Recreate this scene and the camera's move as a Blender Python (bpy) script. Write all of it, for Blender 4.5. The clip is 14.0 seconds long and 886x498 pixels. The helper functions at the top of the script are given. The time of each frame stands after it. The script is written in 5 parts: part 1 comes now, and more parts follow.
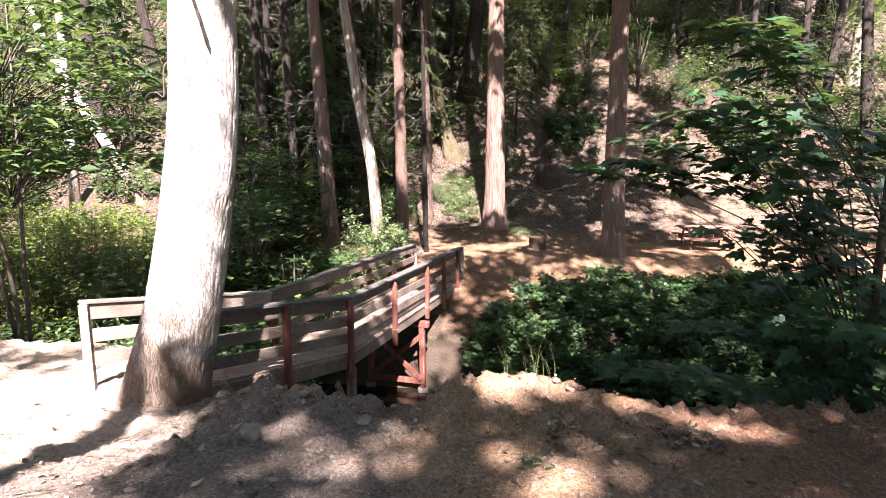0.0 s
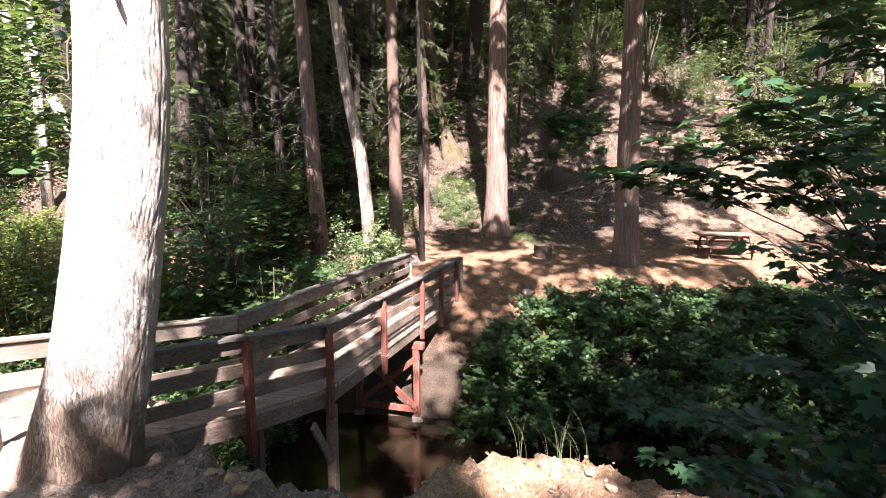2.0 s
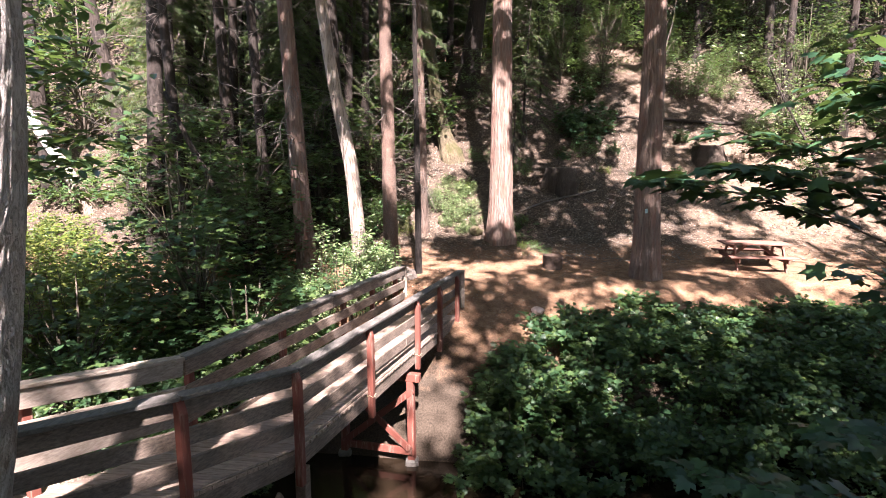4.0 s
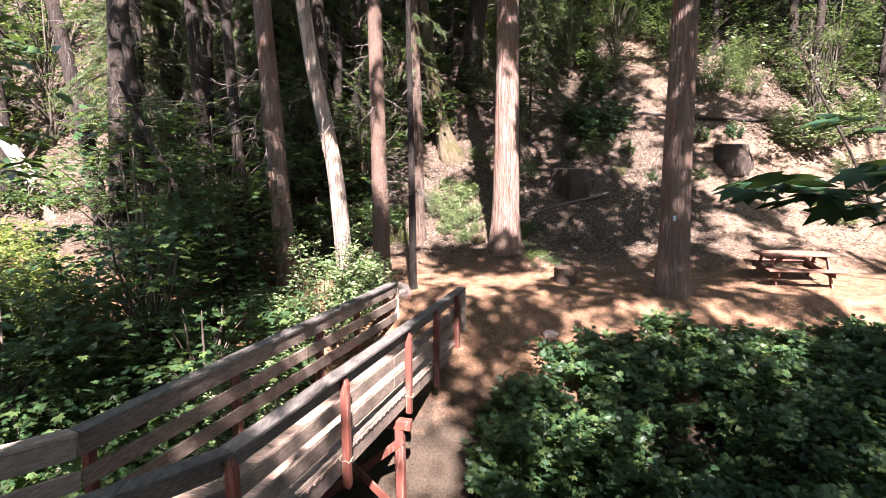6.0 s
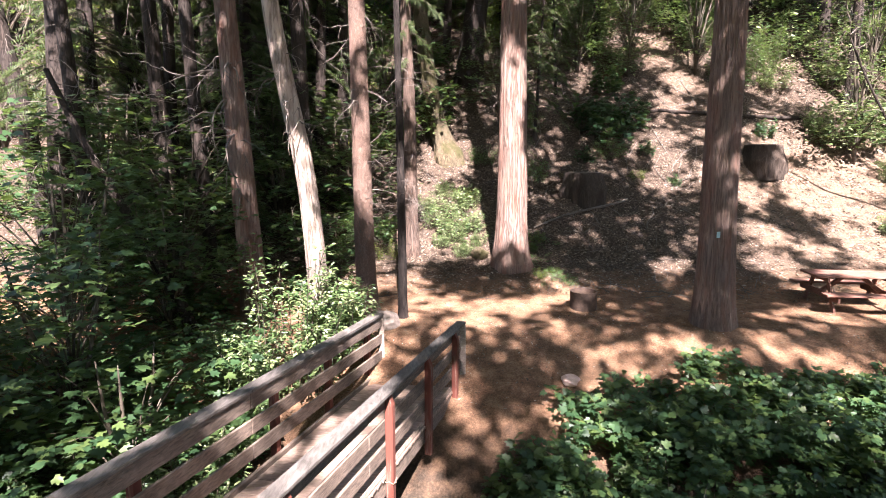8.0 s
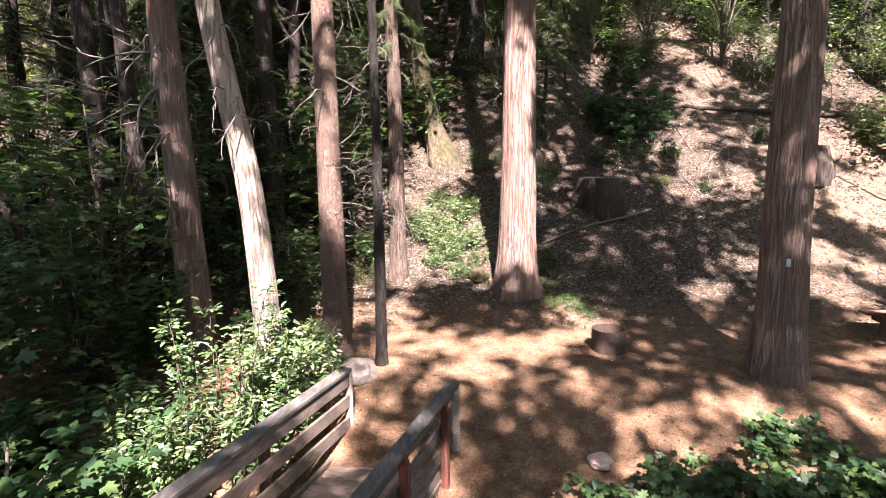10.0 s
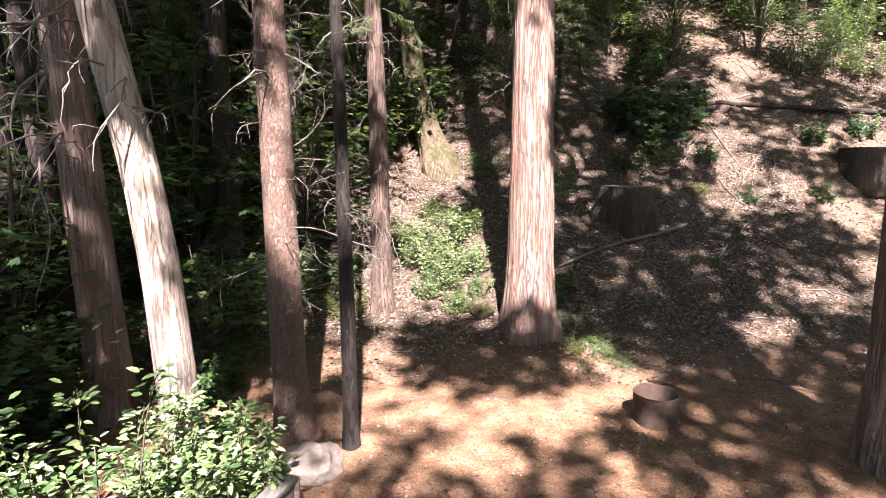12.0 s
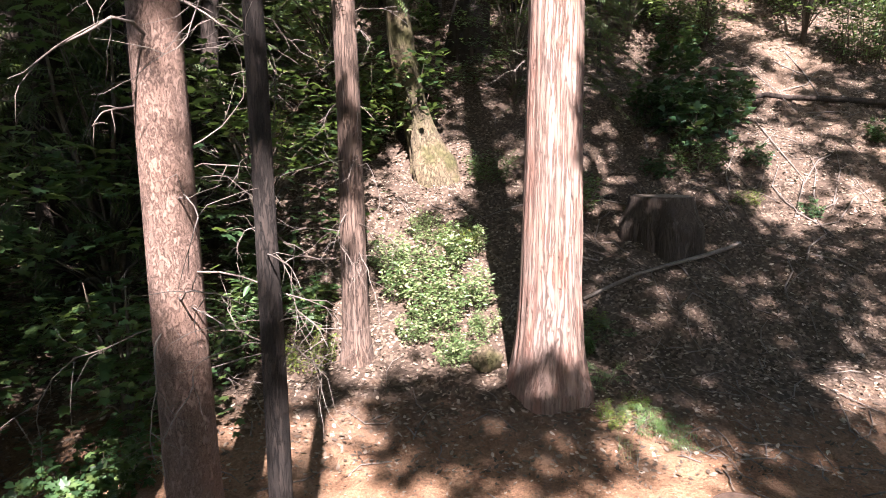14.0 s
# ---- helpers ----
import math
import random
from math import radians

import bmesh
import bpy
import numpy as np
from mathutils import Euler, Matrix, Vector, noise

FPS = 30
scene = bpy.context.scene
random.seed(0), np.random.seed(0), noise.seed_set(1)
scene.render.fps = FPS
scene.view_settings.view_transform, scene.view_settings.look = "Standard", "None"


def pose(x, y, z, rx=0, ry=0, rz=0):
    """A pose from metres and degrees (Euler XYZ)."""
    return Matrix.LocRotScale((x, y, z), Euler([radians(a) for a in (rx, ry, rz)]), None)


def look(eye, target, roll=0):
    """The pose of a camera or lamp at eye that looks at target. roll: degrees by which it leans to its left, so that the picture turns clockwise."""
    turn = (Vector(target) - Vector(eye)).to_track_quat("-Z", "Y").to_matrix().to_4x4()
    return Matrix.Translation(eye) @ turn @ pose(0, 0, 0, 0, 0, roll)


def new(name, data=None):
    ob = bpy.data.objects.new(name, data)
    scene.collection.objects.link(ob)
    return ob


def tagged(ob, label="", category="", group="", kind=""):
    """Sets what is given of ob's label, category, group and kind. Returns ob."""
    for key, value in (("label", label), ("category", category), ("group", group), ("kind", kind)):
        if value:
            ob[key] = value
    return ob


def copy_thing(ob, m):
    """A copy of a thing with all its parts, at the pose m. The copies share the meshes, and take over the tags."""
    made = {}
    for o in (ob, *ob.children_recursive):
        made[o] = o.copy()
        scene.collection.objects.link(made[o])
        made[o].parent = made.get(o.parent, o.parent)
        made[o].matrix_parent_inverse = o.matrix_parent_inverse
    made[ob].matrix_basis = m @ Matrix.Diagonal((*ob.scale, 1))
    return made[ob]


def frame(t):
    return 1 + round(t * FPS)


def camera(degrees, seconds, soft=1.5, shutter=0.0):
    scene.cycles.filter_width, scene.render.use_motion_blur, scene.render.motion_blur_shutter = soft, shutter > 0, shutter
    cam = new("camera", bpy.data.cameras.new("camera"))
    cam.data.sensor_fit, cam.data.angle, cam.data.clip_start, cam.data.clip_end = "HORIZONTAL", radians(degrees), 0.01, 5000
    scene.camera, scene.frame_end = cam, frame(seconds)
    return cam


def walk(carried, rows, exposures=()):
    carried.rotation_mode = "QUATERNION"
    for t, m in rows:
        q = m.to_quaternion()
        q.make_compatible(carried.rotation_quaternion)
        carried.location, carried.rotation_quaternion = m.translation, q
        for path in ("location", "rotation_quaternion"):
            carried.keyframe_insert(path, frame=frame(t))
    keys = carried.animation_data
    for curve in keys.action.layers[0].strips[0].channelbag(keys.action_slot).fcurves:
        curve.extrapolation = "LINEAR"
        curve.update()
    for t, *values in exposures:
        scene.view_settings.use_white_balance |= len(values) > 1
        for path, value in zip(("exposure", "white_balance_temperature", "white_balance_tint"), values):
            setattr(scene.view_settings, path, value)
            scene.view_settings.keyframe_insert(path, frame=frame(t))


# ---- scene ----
cam = camera(76.0, 14.0, soft=0.9)
METRES, EYE, TILT, LEAN, TURN = 14.4, 3.0, -9.0, 0.0, 0.0
ROWS = [
    (0.0, 0.0, 0.0, 0.0, 0.0, 0.0, 0.0),
    (0.5, 0.001, 0.0223, 0.004, -0.01, -0.01, -0.0),
    (1.0, 0.002, 0.046, 0.0083, -0.04, -0.01, -0.01),
    (1.5, 0.0036, 0.0723, 0.0129, -0.02, 0.0, -0.01),
    (2.0, 0.0047, 0.1002, 0.0178, -0.01, 0.03, -0.0),
    (2.5, 0.0052, 0.1291, 0.0235, -0.01, 0.04, -0.02),
    (3.0, 0.0052, 0.1584, 0.0285, -0.05, 0.06, -0.03),
    (5.5, 0.0087, 0.3136, 0.0509, -0.02, 0.12, 0.02),
    (6.0, 0.01, 0.3473, 0.0563, -0.0, 0.14, 0.01),
    (6.5, 0.0107, 0.3813, 0.0634, -0.04, 0.13, 0.0),
    (7.0, 0.0121, 0.4176, 0.0706, -0.05, 0.14, -0.0),
    (7.5, 0.0132, 0.4565, 0.0782, -0.06, 0.11, 0.05),
    (8.0, 0.015, 0.4965, 0.0858, -0.08, 0.13, 0.03),
    (10.5, 0.0297, 0.7006, 0.125, -0.06, 0.21, 0.06),
    (11.0, 0.0317, 0.7417, 0.1332, -0.07, 0.27, 0.06),
    (11.5, 0.0331, 0.7824, 0.1409, -0.07, 0.31, 0.04),
    (12.0, 0.0338, 0.8227, 0.1487, -0.08, 0.31, 0.07),
    (12.5, 0.0356, 0.8635, 0.1563, -0.08, 0.34, 0.07),
    (13.0, 0.0376, 0.9042, 0.1637, -0.07, 0.37, 0.07),
    (13.5, 0.0395, 0.9443, 0.17, -0.06, 0.46, 0.07),
    (14.0, 0.0419, 0.9829, 0.1769, -0.03, 0.51, 0.07),
]
walk(cam, [(t, pose(0, 0, EYE, TILT, LEAN, TURN) @ pose(METRES * x, METRES * y, METRES * z, 90 + pitch, roll, yaw)) for t, x, y, z, yaw, pitch, roll in ROWS])

# ---------------------------------------------------------------- light
SUN_EL, SUN_X, SUN_Y = radians(48), 0.10, -1.0
_h = math.hypot(SUN_X, SUN_Y)
SUN = Vector((SUN_X / _h * math.cos(SUN_EL), SUN_Y / _h * math.cos(SUN_EL), math.sin(SUN_EL)))
world = bpy.data.worlds.new("sky")
scene.world = world
world.use_nodes = True
_wn = world.node_tree.nodes
_sky = _wn.new("ShaderNodeTexSky")
_sky.sky_type, _sky.sun_disc = "NISHITA", False
_sky.sun_elevation, _sky.sun_rotation = SUN_EL, math.atan2(SUN_X, SUN_Y)
world.node_tree.links.new(_sky.outputs[0], _wn["Background"].inputs[0])
_wn["Background"].inputs[1].default_value = 0.057
sun = new("sun", bpy.data.lights.new("sun", "SUN"))
sun.data.energy, sun.data.angle, sun.data.color = 5.0, radians(0.9), (1.0, 0.888, 0.905)
sun.matrix_world = look(SUN * 50, (0, 0, 0))
scene.view_settings.exposure = 3.4

rng = np.random.default_rng(7)


# ---------------------------------------------------------------- materials
def nodes_of(name):
    m = bpy.data.materials.new(name)
    m.use_nodes = True
    return m, m.node_tree.nodes, m.node_tree.links, m.node_tree.nodes["Principled BSDF"]


def ramp(n, l, fac, stops):
    r = n.new("ShaderNodeValToRGB")
    while len(r.color_ramp.elements) < len(stops):
        r.color_ramp.elements.new(0.5)
    for e, (p, c) in zip(r.color_ramp.elements, stops):
        e.position, e.color = p, (*c, 1)
    l.new(fac, r.inputs[0])
    return r.outputs[0]


def coords(n, l, scale=(1, 1, 1), kind="Object"):
    tc, mp = n.new("ShaderNodeTexCoord"), n.new("ShaderNodeMapping")
    mp.inputs["Scale"].default_value = scale
    l.new(tc.outputs[kind], mp.inputs[0])
    return mp.outputs[0]


def noise_tex(n, l, vec, scale, detail=6, rough=0.6, dist=0.0):
    t = n.new("ShaderNodeTexNoise")
    t.inputs["Scale"].default_value, t.inputs["Detail"].default_value = scale, detail
    t.inputs["Roughness"].default_value, t.inputs["Distortion"].default_value = rough, dist
    l.new(vec, t.inputs["Vector"])
    return t.outputs[0]


def voro(n, l, vec, scale, out="Distance", feature="F1"):
    t = n.new("ShaderNodeTexVoronoi")
    t.feature = feature
    t.inputs["Scale"].default_value = scale
    l.new(vec, t.inputs["Vector"])
    return t.outputs[out]


def mixc(n, l, fac, a, b, blend="MIX"):
    m = n.new("ShaderNodeMix")
    m.data_type, m.blend_type = "RGBA", blend
    for s, v in ((m.inputs["Factor"], fac), (m.inputs[6], a), (m.inputs[7], b)):
        if isinstance(v, (int, float)):
            s.default_value = v
        elif isinstance(v, tuple):
            s.default_value = (*v, 1)
        else:
            l.new(v, s)
    return m.outputs[2]


def math_n(n, l, op, a, b=0.0):
    m = n.new("ShaderNodeMath")
    m.operation = op
    for s, v in zip(m.inputs, (a, b)):
        if isinstance(v, (int, float)):
            s.default_value = v
        else:
            l.new(v, s)
    return m.outputs[0]


def bump(n, l, bsdf, height, strength, distance=0.02):
    b = n.new("ShaderNodeBump")
    b.inputs["Strength"].default_value, b.inputs["Distance"].default_value = strength, distance
    l.new(height, b.inputs["Height"])
    l.new(b.outputs[0], bsdf.inputs["Normal"])


def warp(n, l, vec, amount):
    """Coordinates pushed about by noise, so that cells lose their even shape."""
    t = n.new("ShaderNodeTexNoise")
    t.inputs["Scale"].default_value = 5.0
    l.new(vec, t.inputs["Vector"])
    m, a = n.new("ShaderNodeVectorMath"), n.new("ShaderNodeVectorMath")
    m.operation, a.operation = "SCALE", "ADD"
    m.inputs["Scale"].default_value = amount
    l.new(t.outputs[1], m.inputs[0])
    l.new(vec, a.inputs[0])
    l.new(m.outputs[0], a.inputs[1])
    return a.outputs[0]


def bark_mat(name, dark, mid, light, stretch=0.12, scale=14.0, moss=None, relief=0.9, crack_share=0.4, wide=(0.28, 0.5, 0.75), stain=None, red=None):
    m, n, l, p = nodes_of(name)
    v = coords(n, l, (1, 1, stretch))
    f = noise_tex(n, l, v, scale, 8, 0.68, 0.5)
    g = noise_tex(n, l, coords(n, l, (1, 1, stretch * 1.6)), scale * 2.9, 6, 0.7, 0.3)
    big = noise_tex(n, l, coords(n, l, (1, 1, 0.35)), 2.2, 4)
    mixed = mixc(n, l, 0.45, f, g)
    c = ramp(n, l, mixed, ((wide[0], dark), (wide[1], mid), (wide[2], light)))
    c = mixc(n, l, math_n(n, l, "MULTIPLY", big, 0.6), c, mid)
    # uneven long cracks between the strips
    line = math_n(n, l, "ABSOLUTE", math_n(n, l, "SUBTRACT", f, 0.5))
    crack = ramp(n, l, math_n(n, l, "ADD", line, math_n(n, l, "MULTIPLY", math_n(n, l, "SUBTRACT", g, 0.5), 0.12)), ((0.0, (0.15, 0.15, 0.15)), (0.035, (1, 1, 1))))
    c = mixc(n, l, crack_share, c, crack, "MULTIPLY")
    tone = ramp(n, l, noise_tex(n, l, coords(n, l), 1.1, 3), ((0.35, (0.8, 0.82, 0.85)), (0.65, (1.12, 1.05, 1.0))))
    c = mixc(n, l, 0.8, c, tone, "MULTIPLY")
    f = mixed
    if red:
        blot = noise_tex(n, l, coords(n, l, (1, 1, 0.2)), 5.0, 6, 0.65, 0.4)
        c = mixc(n, l, ramp(n, l, blot, ((0.48, (0, 0, 0)), (0.66, (0.75, 0.75, 0.75)))), c, mixc(n, l, 0.6, c, red))
    if moss:
        c = mixc(n, l, ramp(n, l, noise_tex(n, l, coords(n, l), 2.4, 5), ((0.45, (0, 0, 0)), (0.62, (1, 1, 1)))), c, moss)
    if stain:
        xyz = n.new("ShaderNodeSeparateXYZ")
        l.new(coords(n, l), xyz.inputs[0])
        blot = noise_tex(n, l, coords(n, l, (1, 1, 0.7)), 2.6, 6, 0.65)
        foot = n.new("ShaderNodeMapRange")
        foot.inputs[1].default_value, foot.inputs[2].default_value, foot.inputs[3].default_value, foot.inputs[4].default_value = 0.2, 1.7, 0.36, 0.0
        l.new(xyz.outputs[2], foot.inputs[0])
        c = mixc(n, l, ramp(n, l, math_n(n, l, "ADD", blot, foot.outputs[0]), ((0.55, (0, 0, 0)), (0.72, (0.85, 0.85, 0.85)))), c, stain)
    l.new(c, p.inputs["Base Color"])
    p.inputs["Roughness"].default_value = 0.9
    p.inputs["Specular IOR Level"].default_value = 0.2
    bump(n, l, p, math_n(n, l, "ADD", f, math_n(n, l, "MULTIPLY", crack, 0.6)), relief, 0.03)
    return m


def leaf_mat(name, a, b, c, trans=0.35, rough=0.45):
    m, n, l, p = nodes_of(name)
    g = n.new("ShaderNodeNewGeometry")
    col = ramp(n, l, g.outputs["Random Per Island"], ((0.0, a), (0.55, b), (1.0, c)))
    spots = noise_tex(n, l, coords(n, l), 9.0, 3)
    col = mixc(n, l, math_n(n, l, "MULTIPLY", spots, 0.35), col, a)
    l.new(col, p.inputs["Base Color"])
    p.inputs["Roughness"].default_value = rough
    p.inputs["Specular IOR Level"].default_value = 0.35
    t, mx = n.new("ShaderNodeBsdfTranslucent"), n.new("ShaderNodeMixShader")
    tc = mixc(n, l, 0.5, col, (0.2, 0.28, 0.05))
    l.new(tc, t.inputs[0])
    mx.inputs[0].default_value = trans
    l.new(p.outputs[0], mx.inputs[1])
    l.new(t.outputs[0], mx.inputs[2])
    l.new(mx.outputs[0], n["Material Output"].inputs[0])
    return m


def wood_mat(name, dark, light, grain=(1, 1, 1), paint=None):
    m, n, l, p = nodes_of(name)
    oi = n.new("ShaderNodeObjectInfo")
    v = n.new("ShaderNodeVectorMath")
    v.operation = "ADD"
    l.new(coords(n, l, grain), v.inputs[0])
    l.new(oi.outputs["Random"], v.inputs[1])
    f = noise_tex(n, l, v.outputs[0], 22, 6, 0.65, 0.3)
    st = noise_tex(n, l, coords(n, l), 2.2, 4)
    c = ramp(n, l, f, ((0.3, dark), (0.68, light)))
    c = mixc(n, l, ramp(n, l, st, ((0.4, (0, 0, 0)), (0.7, (0.6, 0.6, 0.6)))), c, dark)
    c = mixc(n, l, 0.35, c, ramp(n, l, oi.outputs["Random"], ((0, (0.55, 0.55, 0.55)), (1, (1.25, 1.2, 1.15)))), "MULTIPLY")
    if paint:
        worn = ramp(n, l, noise_tex(n, l, v.outputs[0], 9, 7, 0.7), ((0.36, (0, 0, 0)), (0.47, (1, 1, 1))))
        c = mixc(n, l, worn, c, mixc(n, l, 0.4, paint, c, "OVERLAY"))
    l.new(c, p.inputs["Base Color"])
    p.inputs["Roughness"].default_value = 0.8
    p.inputs["Specular IOR Level"].default_value = 0.25
    bump(n, l, p, f, 0.5, 0.006)
    return m


def plain_mat(name, a, b, scale=20.0, rough=0.85, relief=0.6, metal=0.0, dist=0.01):
    m, n, l, p = nodes_of(name)
    f = noise_tex(n, l, coords(n, l), scale, 7, 0.65)
    g = noise_tex(n, l, coords(n, l), scale * 0.17, 4)
    c = ramp(n, l, mixc(n, l, 0.5, f, g), ((0.38, a), (0.62, b)))
    l.new(c, p.inputs["Base Color"])
    p.inputs["Roughness"].default_value, p.inputs["Metallic"].default_value = rough, metal
    bump(n, l, p, f, relief, dist)
    return m


def ground_material():
    m, n, l, p = nodes_of("earth")
    v = coords(n, l)
    xyz = n.new("ShaderNodeSeparateXYZ")
    l.new(v, xyz.inputs[0])
    fine, mid, big = noise_tex(n, l, v, 30, 8, 0.7), noise_tex(n, l, v, 4.0, 6), noise_tex(n, l, v, 0.6, 4)
    # grey gravel, a pale heap of tan soil and dark red soil along the bank
    bx = math_n(n, l, "ADD", xyz.outputs[0], math_n(n, l, "MULTIPLY", math_n(n, l, "SUBTRACT", mid, 0.5), 1.8))

    def across(a, b):
        r = n.new("ShaderNodeMapRange")
        r.interpolation_type = "SMOOTHSTEP"
        r.inputs[1].default_value, r.inputs[2].default_value = a, b
        l.new(bx, r.inputs[0])
        return r.outputs[0]
    soil = ramp(n, l, fine, ((0.3, (0.13, 0.078, 0.05)), (0.52, (0.28, 0.178, 0.112)), (0.72, (0.42, 0.3, 0.21))))
    gravel = ramp(n, l, fine, ((0.3, (0.08, 0.062, 0.051)), (0.52, (0.175, 0.138, 0.115)), (0.72, (0.31, 0.258, 0.22))))
    red = ramp(n, l, fine, ((0.3, (0.09, 0.044, 0.028)), (0.52, (0.21, 0.108, 0.067)), (0.72, (0.32, 0.2, 0.14))))
    bank = mixc(n, l, across(0.25, -0.75), soil, gravel)
    bank = mixc(n, l, math_n(n, l, "MULTIPLY", across(0.9, 2.6), 0.85), bank, red)
    patch = ramp(n, l, mixc(n, l, 0.5, mid, big), ((0.5, (0, 0, 0)), (0.64, (0.4, 0.4, 0.4))))
    bank = mixc(n, l, patch, bank, gravel)
    grit = ramp(n, l, voro(n, l, v, 110, "Color"), ((0.1, (0.55, 0.53, 0.52)), (0.5, (0.9, 0.88, 0.86)), (0.95, (1.4, 1.4, 1.4))))
    bank = mixc(n, l, 0.7, bank, grit, "MULTIPLY")
    pebble = ramp(n, l, voro(n, l, v, 34, "Color"), ((0.82, (0, 0, 0)), (0.86, (1, 1, 1))))
    near_mid = ramp(n, l, voro(n, l, v, 34), ((0.2, (1, 1, 1)), (0.32, (0, 0, 0))))
    bank = mixc(n, l, math_n(n, l, "MULTIPLY", pebble, near_mid), bank, (0.38, 0.33, 0.29))
    flat_grit = grit
    # trodden brown earth of the picnic flat
    flat = ramp(n, l, mixc(n, l, 0.5, fine, mid), ((0.35, (0.088, 0.048, 0.03)), (0.5, (0.195, 0.112, 0.068)), (0.66, (0.325, 0.203, 0.13))))
    flat = mixc(n, l, 0.4, flat, flat_grit, "MULTIPLY")
    # leaf litter on the slope
    cells = voro(n, l, v, 26, "Color")
    litter = ramp(n, l, cells, ((0.1, (0.024, 0.017, 0.012)), (0.5, (0.07, 0.05, 0.037)), (0.8, (0.145, 0.105, 0.08)), (1.0, (0.34, 0.285, 0.24))))
    litter = mixc(n, l, ramp(n, l, mid, ((0.4, (0, 0, 0)), (0.65, (0.8, 0.8, 0.8)))), litter, (0.06, 0.043, 0.033))
    wob = math_n(n, l, "ADD", xyz.outputs[1], math_n(n, l, "MULTIPLY", math_n(n, l, "SUBTRACT", mid, 0.5), 3.0))

    def step(a, b):
        r = n.new("ShaderNodeMapRange")
        r.interpolation_type = "SMOOTHSTEP"
        r.inputs[1].default_value, r.inputs[2].default_value = a, b
        l.new(wob, r.inputs[0])
        return r.outputs[0]
    # dusty path that leads to the bridge, its sunlit paleness put into the colour
    path = n.new("ShaderNodeMapRange")
    path.interpolation_type = "SMOOTHSTEP"
    path.inputs[1].default_value, path.inputs[2].default_value = -2.4, -3.8
    l.new(math_n(n, l, "ADD", xyz.outputs[0], math_n(n, l, "MULTIPLY", math_n(n, l, "SUBTRACT", mid, 0.5), 2.5)), path.inputs[0])
    lit_dust = ramp(n, l, fine, ((0.3, (0.22, 0.16, 0.12)), (0.6, (0.42, 0.335, 0.27)), (0.8, (0.52, 0.44, 0.37))))
    bank = mixc(n, l, path.outputs[0], bank, lit_dust)
    c = mixc(n, l, step(7.0, 13.0), bank, flat)
    # low bank and creek bed darkened, their shade put into the soil colour
    low = n.new("ShaderNodeMapRange")
    low.inputs[1].default_value, low.inputs[2].default_value = -0.7, -1.5
    l.new(math_n(n, l, "ADD", xyz.outputs[2], math_n(n, l, "MULTIPLY", math_n(n, l, "SUBTRACT", mid, 0.5), 1.2)), low.inputs[0])
    bank_shade = ramp(n, l, fine, ((0.3, (0.022, 0.017, 0.013)), (0.7, (0.085, 0.062, 0.045))))
    c = mixc(n, l, low.outputs[0], c, bank_shade)
    c = mixc(n, l, step(19.6, 21.4), c, litter)
    # bare earth of the trail up the slope and behind the table, paled with painted sunlight

    def band(v, a, b):
        r = n.new("ShaderNodeMapRange")
        r.interpolation_type = "SMOOTHSTEP"
        r.inputs[1].default_value, r.inputs[2].default_value = a, b
        l.new(v, r.inputs[0])
        return r.outputs[0]
    wx = math_n(n, l, "ADD", xyz.outputs[0], math_n(n, l, "MULTIPLY", math_n(n, l, "SUBTRACT", big, 0.5), 2.0))
    trail = math_n(n, l, "MULTIPLY", band(math_n(n, l, "ABSOLUTE", math_n(n, l, "SUBTRACT", wx, 8.9)), 1.2, 0.5), band(wob, 26.0, 27.5))
    bare = math_n(n, l, "MULTIPLY", band(wx, 8.0, 9.8), band(math_n(n, l, "ABSOLUTE", math_n(n, l, "SUBTRACT", wob, 23.0)), 4.0, 2.5))
    bare = math_n(n, l, "MULTIPLY", bare, band(mid, 0.38, 0.55))
    pale = ramp(n, l, fine, ((0.3, (0.11, 0.068, 0.046)), (0.55, (0.22, 0.148, 0.104)), (0.8, (0.36, 0.27, 0.2))))
    c = mixc(n, l, math_n(n, l, "MULTIPLY", math_n(n, l, "MAXIMUM", math_n(n, l, "MULTIPLY", trail, 0.45), bare), 0.6), c, pale)
    l.new(c, p.inputs["Base Color"])
    p.inputs["Roughness"].default_value = 0.95
    p.inputs["Specular IOR Level"].default_value = 0.15
    bump(n, l, p, math_n(n, l, "ADD", fine, mixc(n, l, 0.5, cells, mid)), 1.0, 0.05)
    return m


M_EARTH = ground_material()
M_CEDAR = bark_mat("cedar_bark", (0.055, 0.036, 0.029), (0.17, 0.12, 0.1), (0.32, 0.255, 0.217), 0.06, 15, relief=0.9, crack_share=0.3, wide=(0.2, 0.48, 0.8), red=(0.16, 0.06, 0.038))
M_FIR = bark_mat("fir_bark", (0.06, 0.038, 0.03), (0.15, 0.1, 0.08), (0.27, 0.2, 0.165), 0.45, 30, relief=0.9, crack_share=0.35)
M_YOUNG = bark_mat("young_bark", (0.04, 0.027, 0.021), (0.1, 0.07, 0.056), (0.19, 0.14, 0.115), 0.08, 18, crack_share=0.5)
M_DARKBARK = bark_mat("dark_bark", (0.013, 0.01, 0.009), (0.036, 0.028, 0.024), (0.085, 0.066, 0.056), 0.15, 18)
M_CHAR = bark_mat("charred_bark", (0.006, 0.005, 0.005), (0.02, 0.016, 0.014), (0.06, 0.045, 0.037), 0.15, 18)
M_PALE = bark_mat("pale_bark", (0.15, 0.128, 0.112), (0.4, 0.362, 0.333), (0.55, 0.512, 0.48), 0.3, 26, relief=1.0, crack_share=0.32, wide=(0.2, 0.42, 0.7), stain=(0.15, 0.1, 0.07))
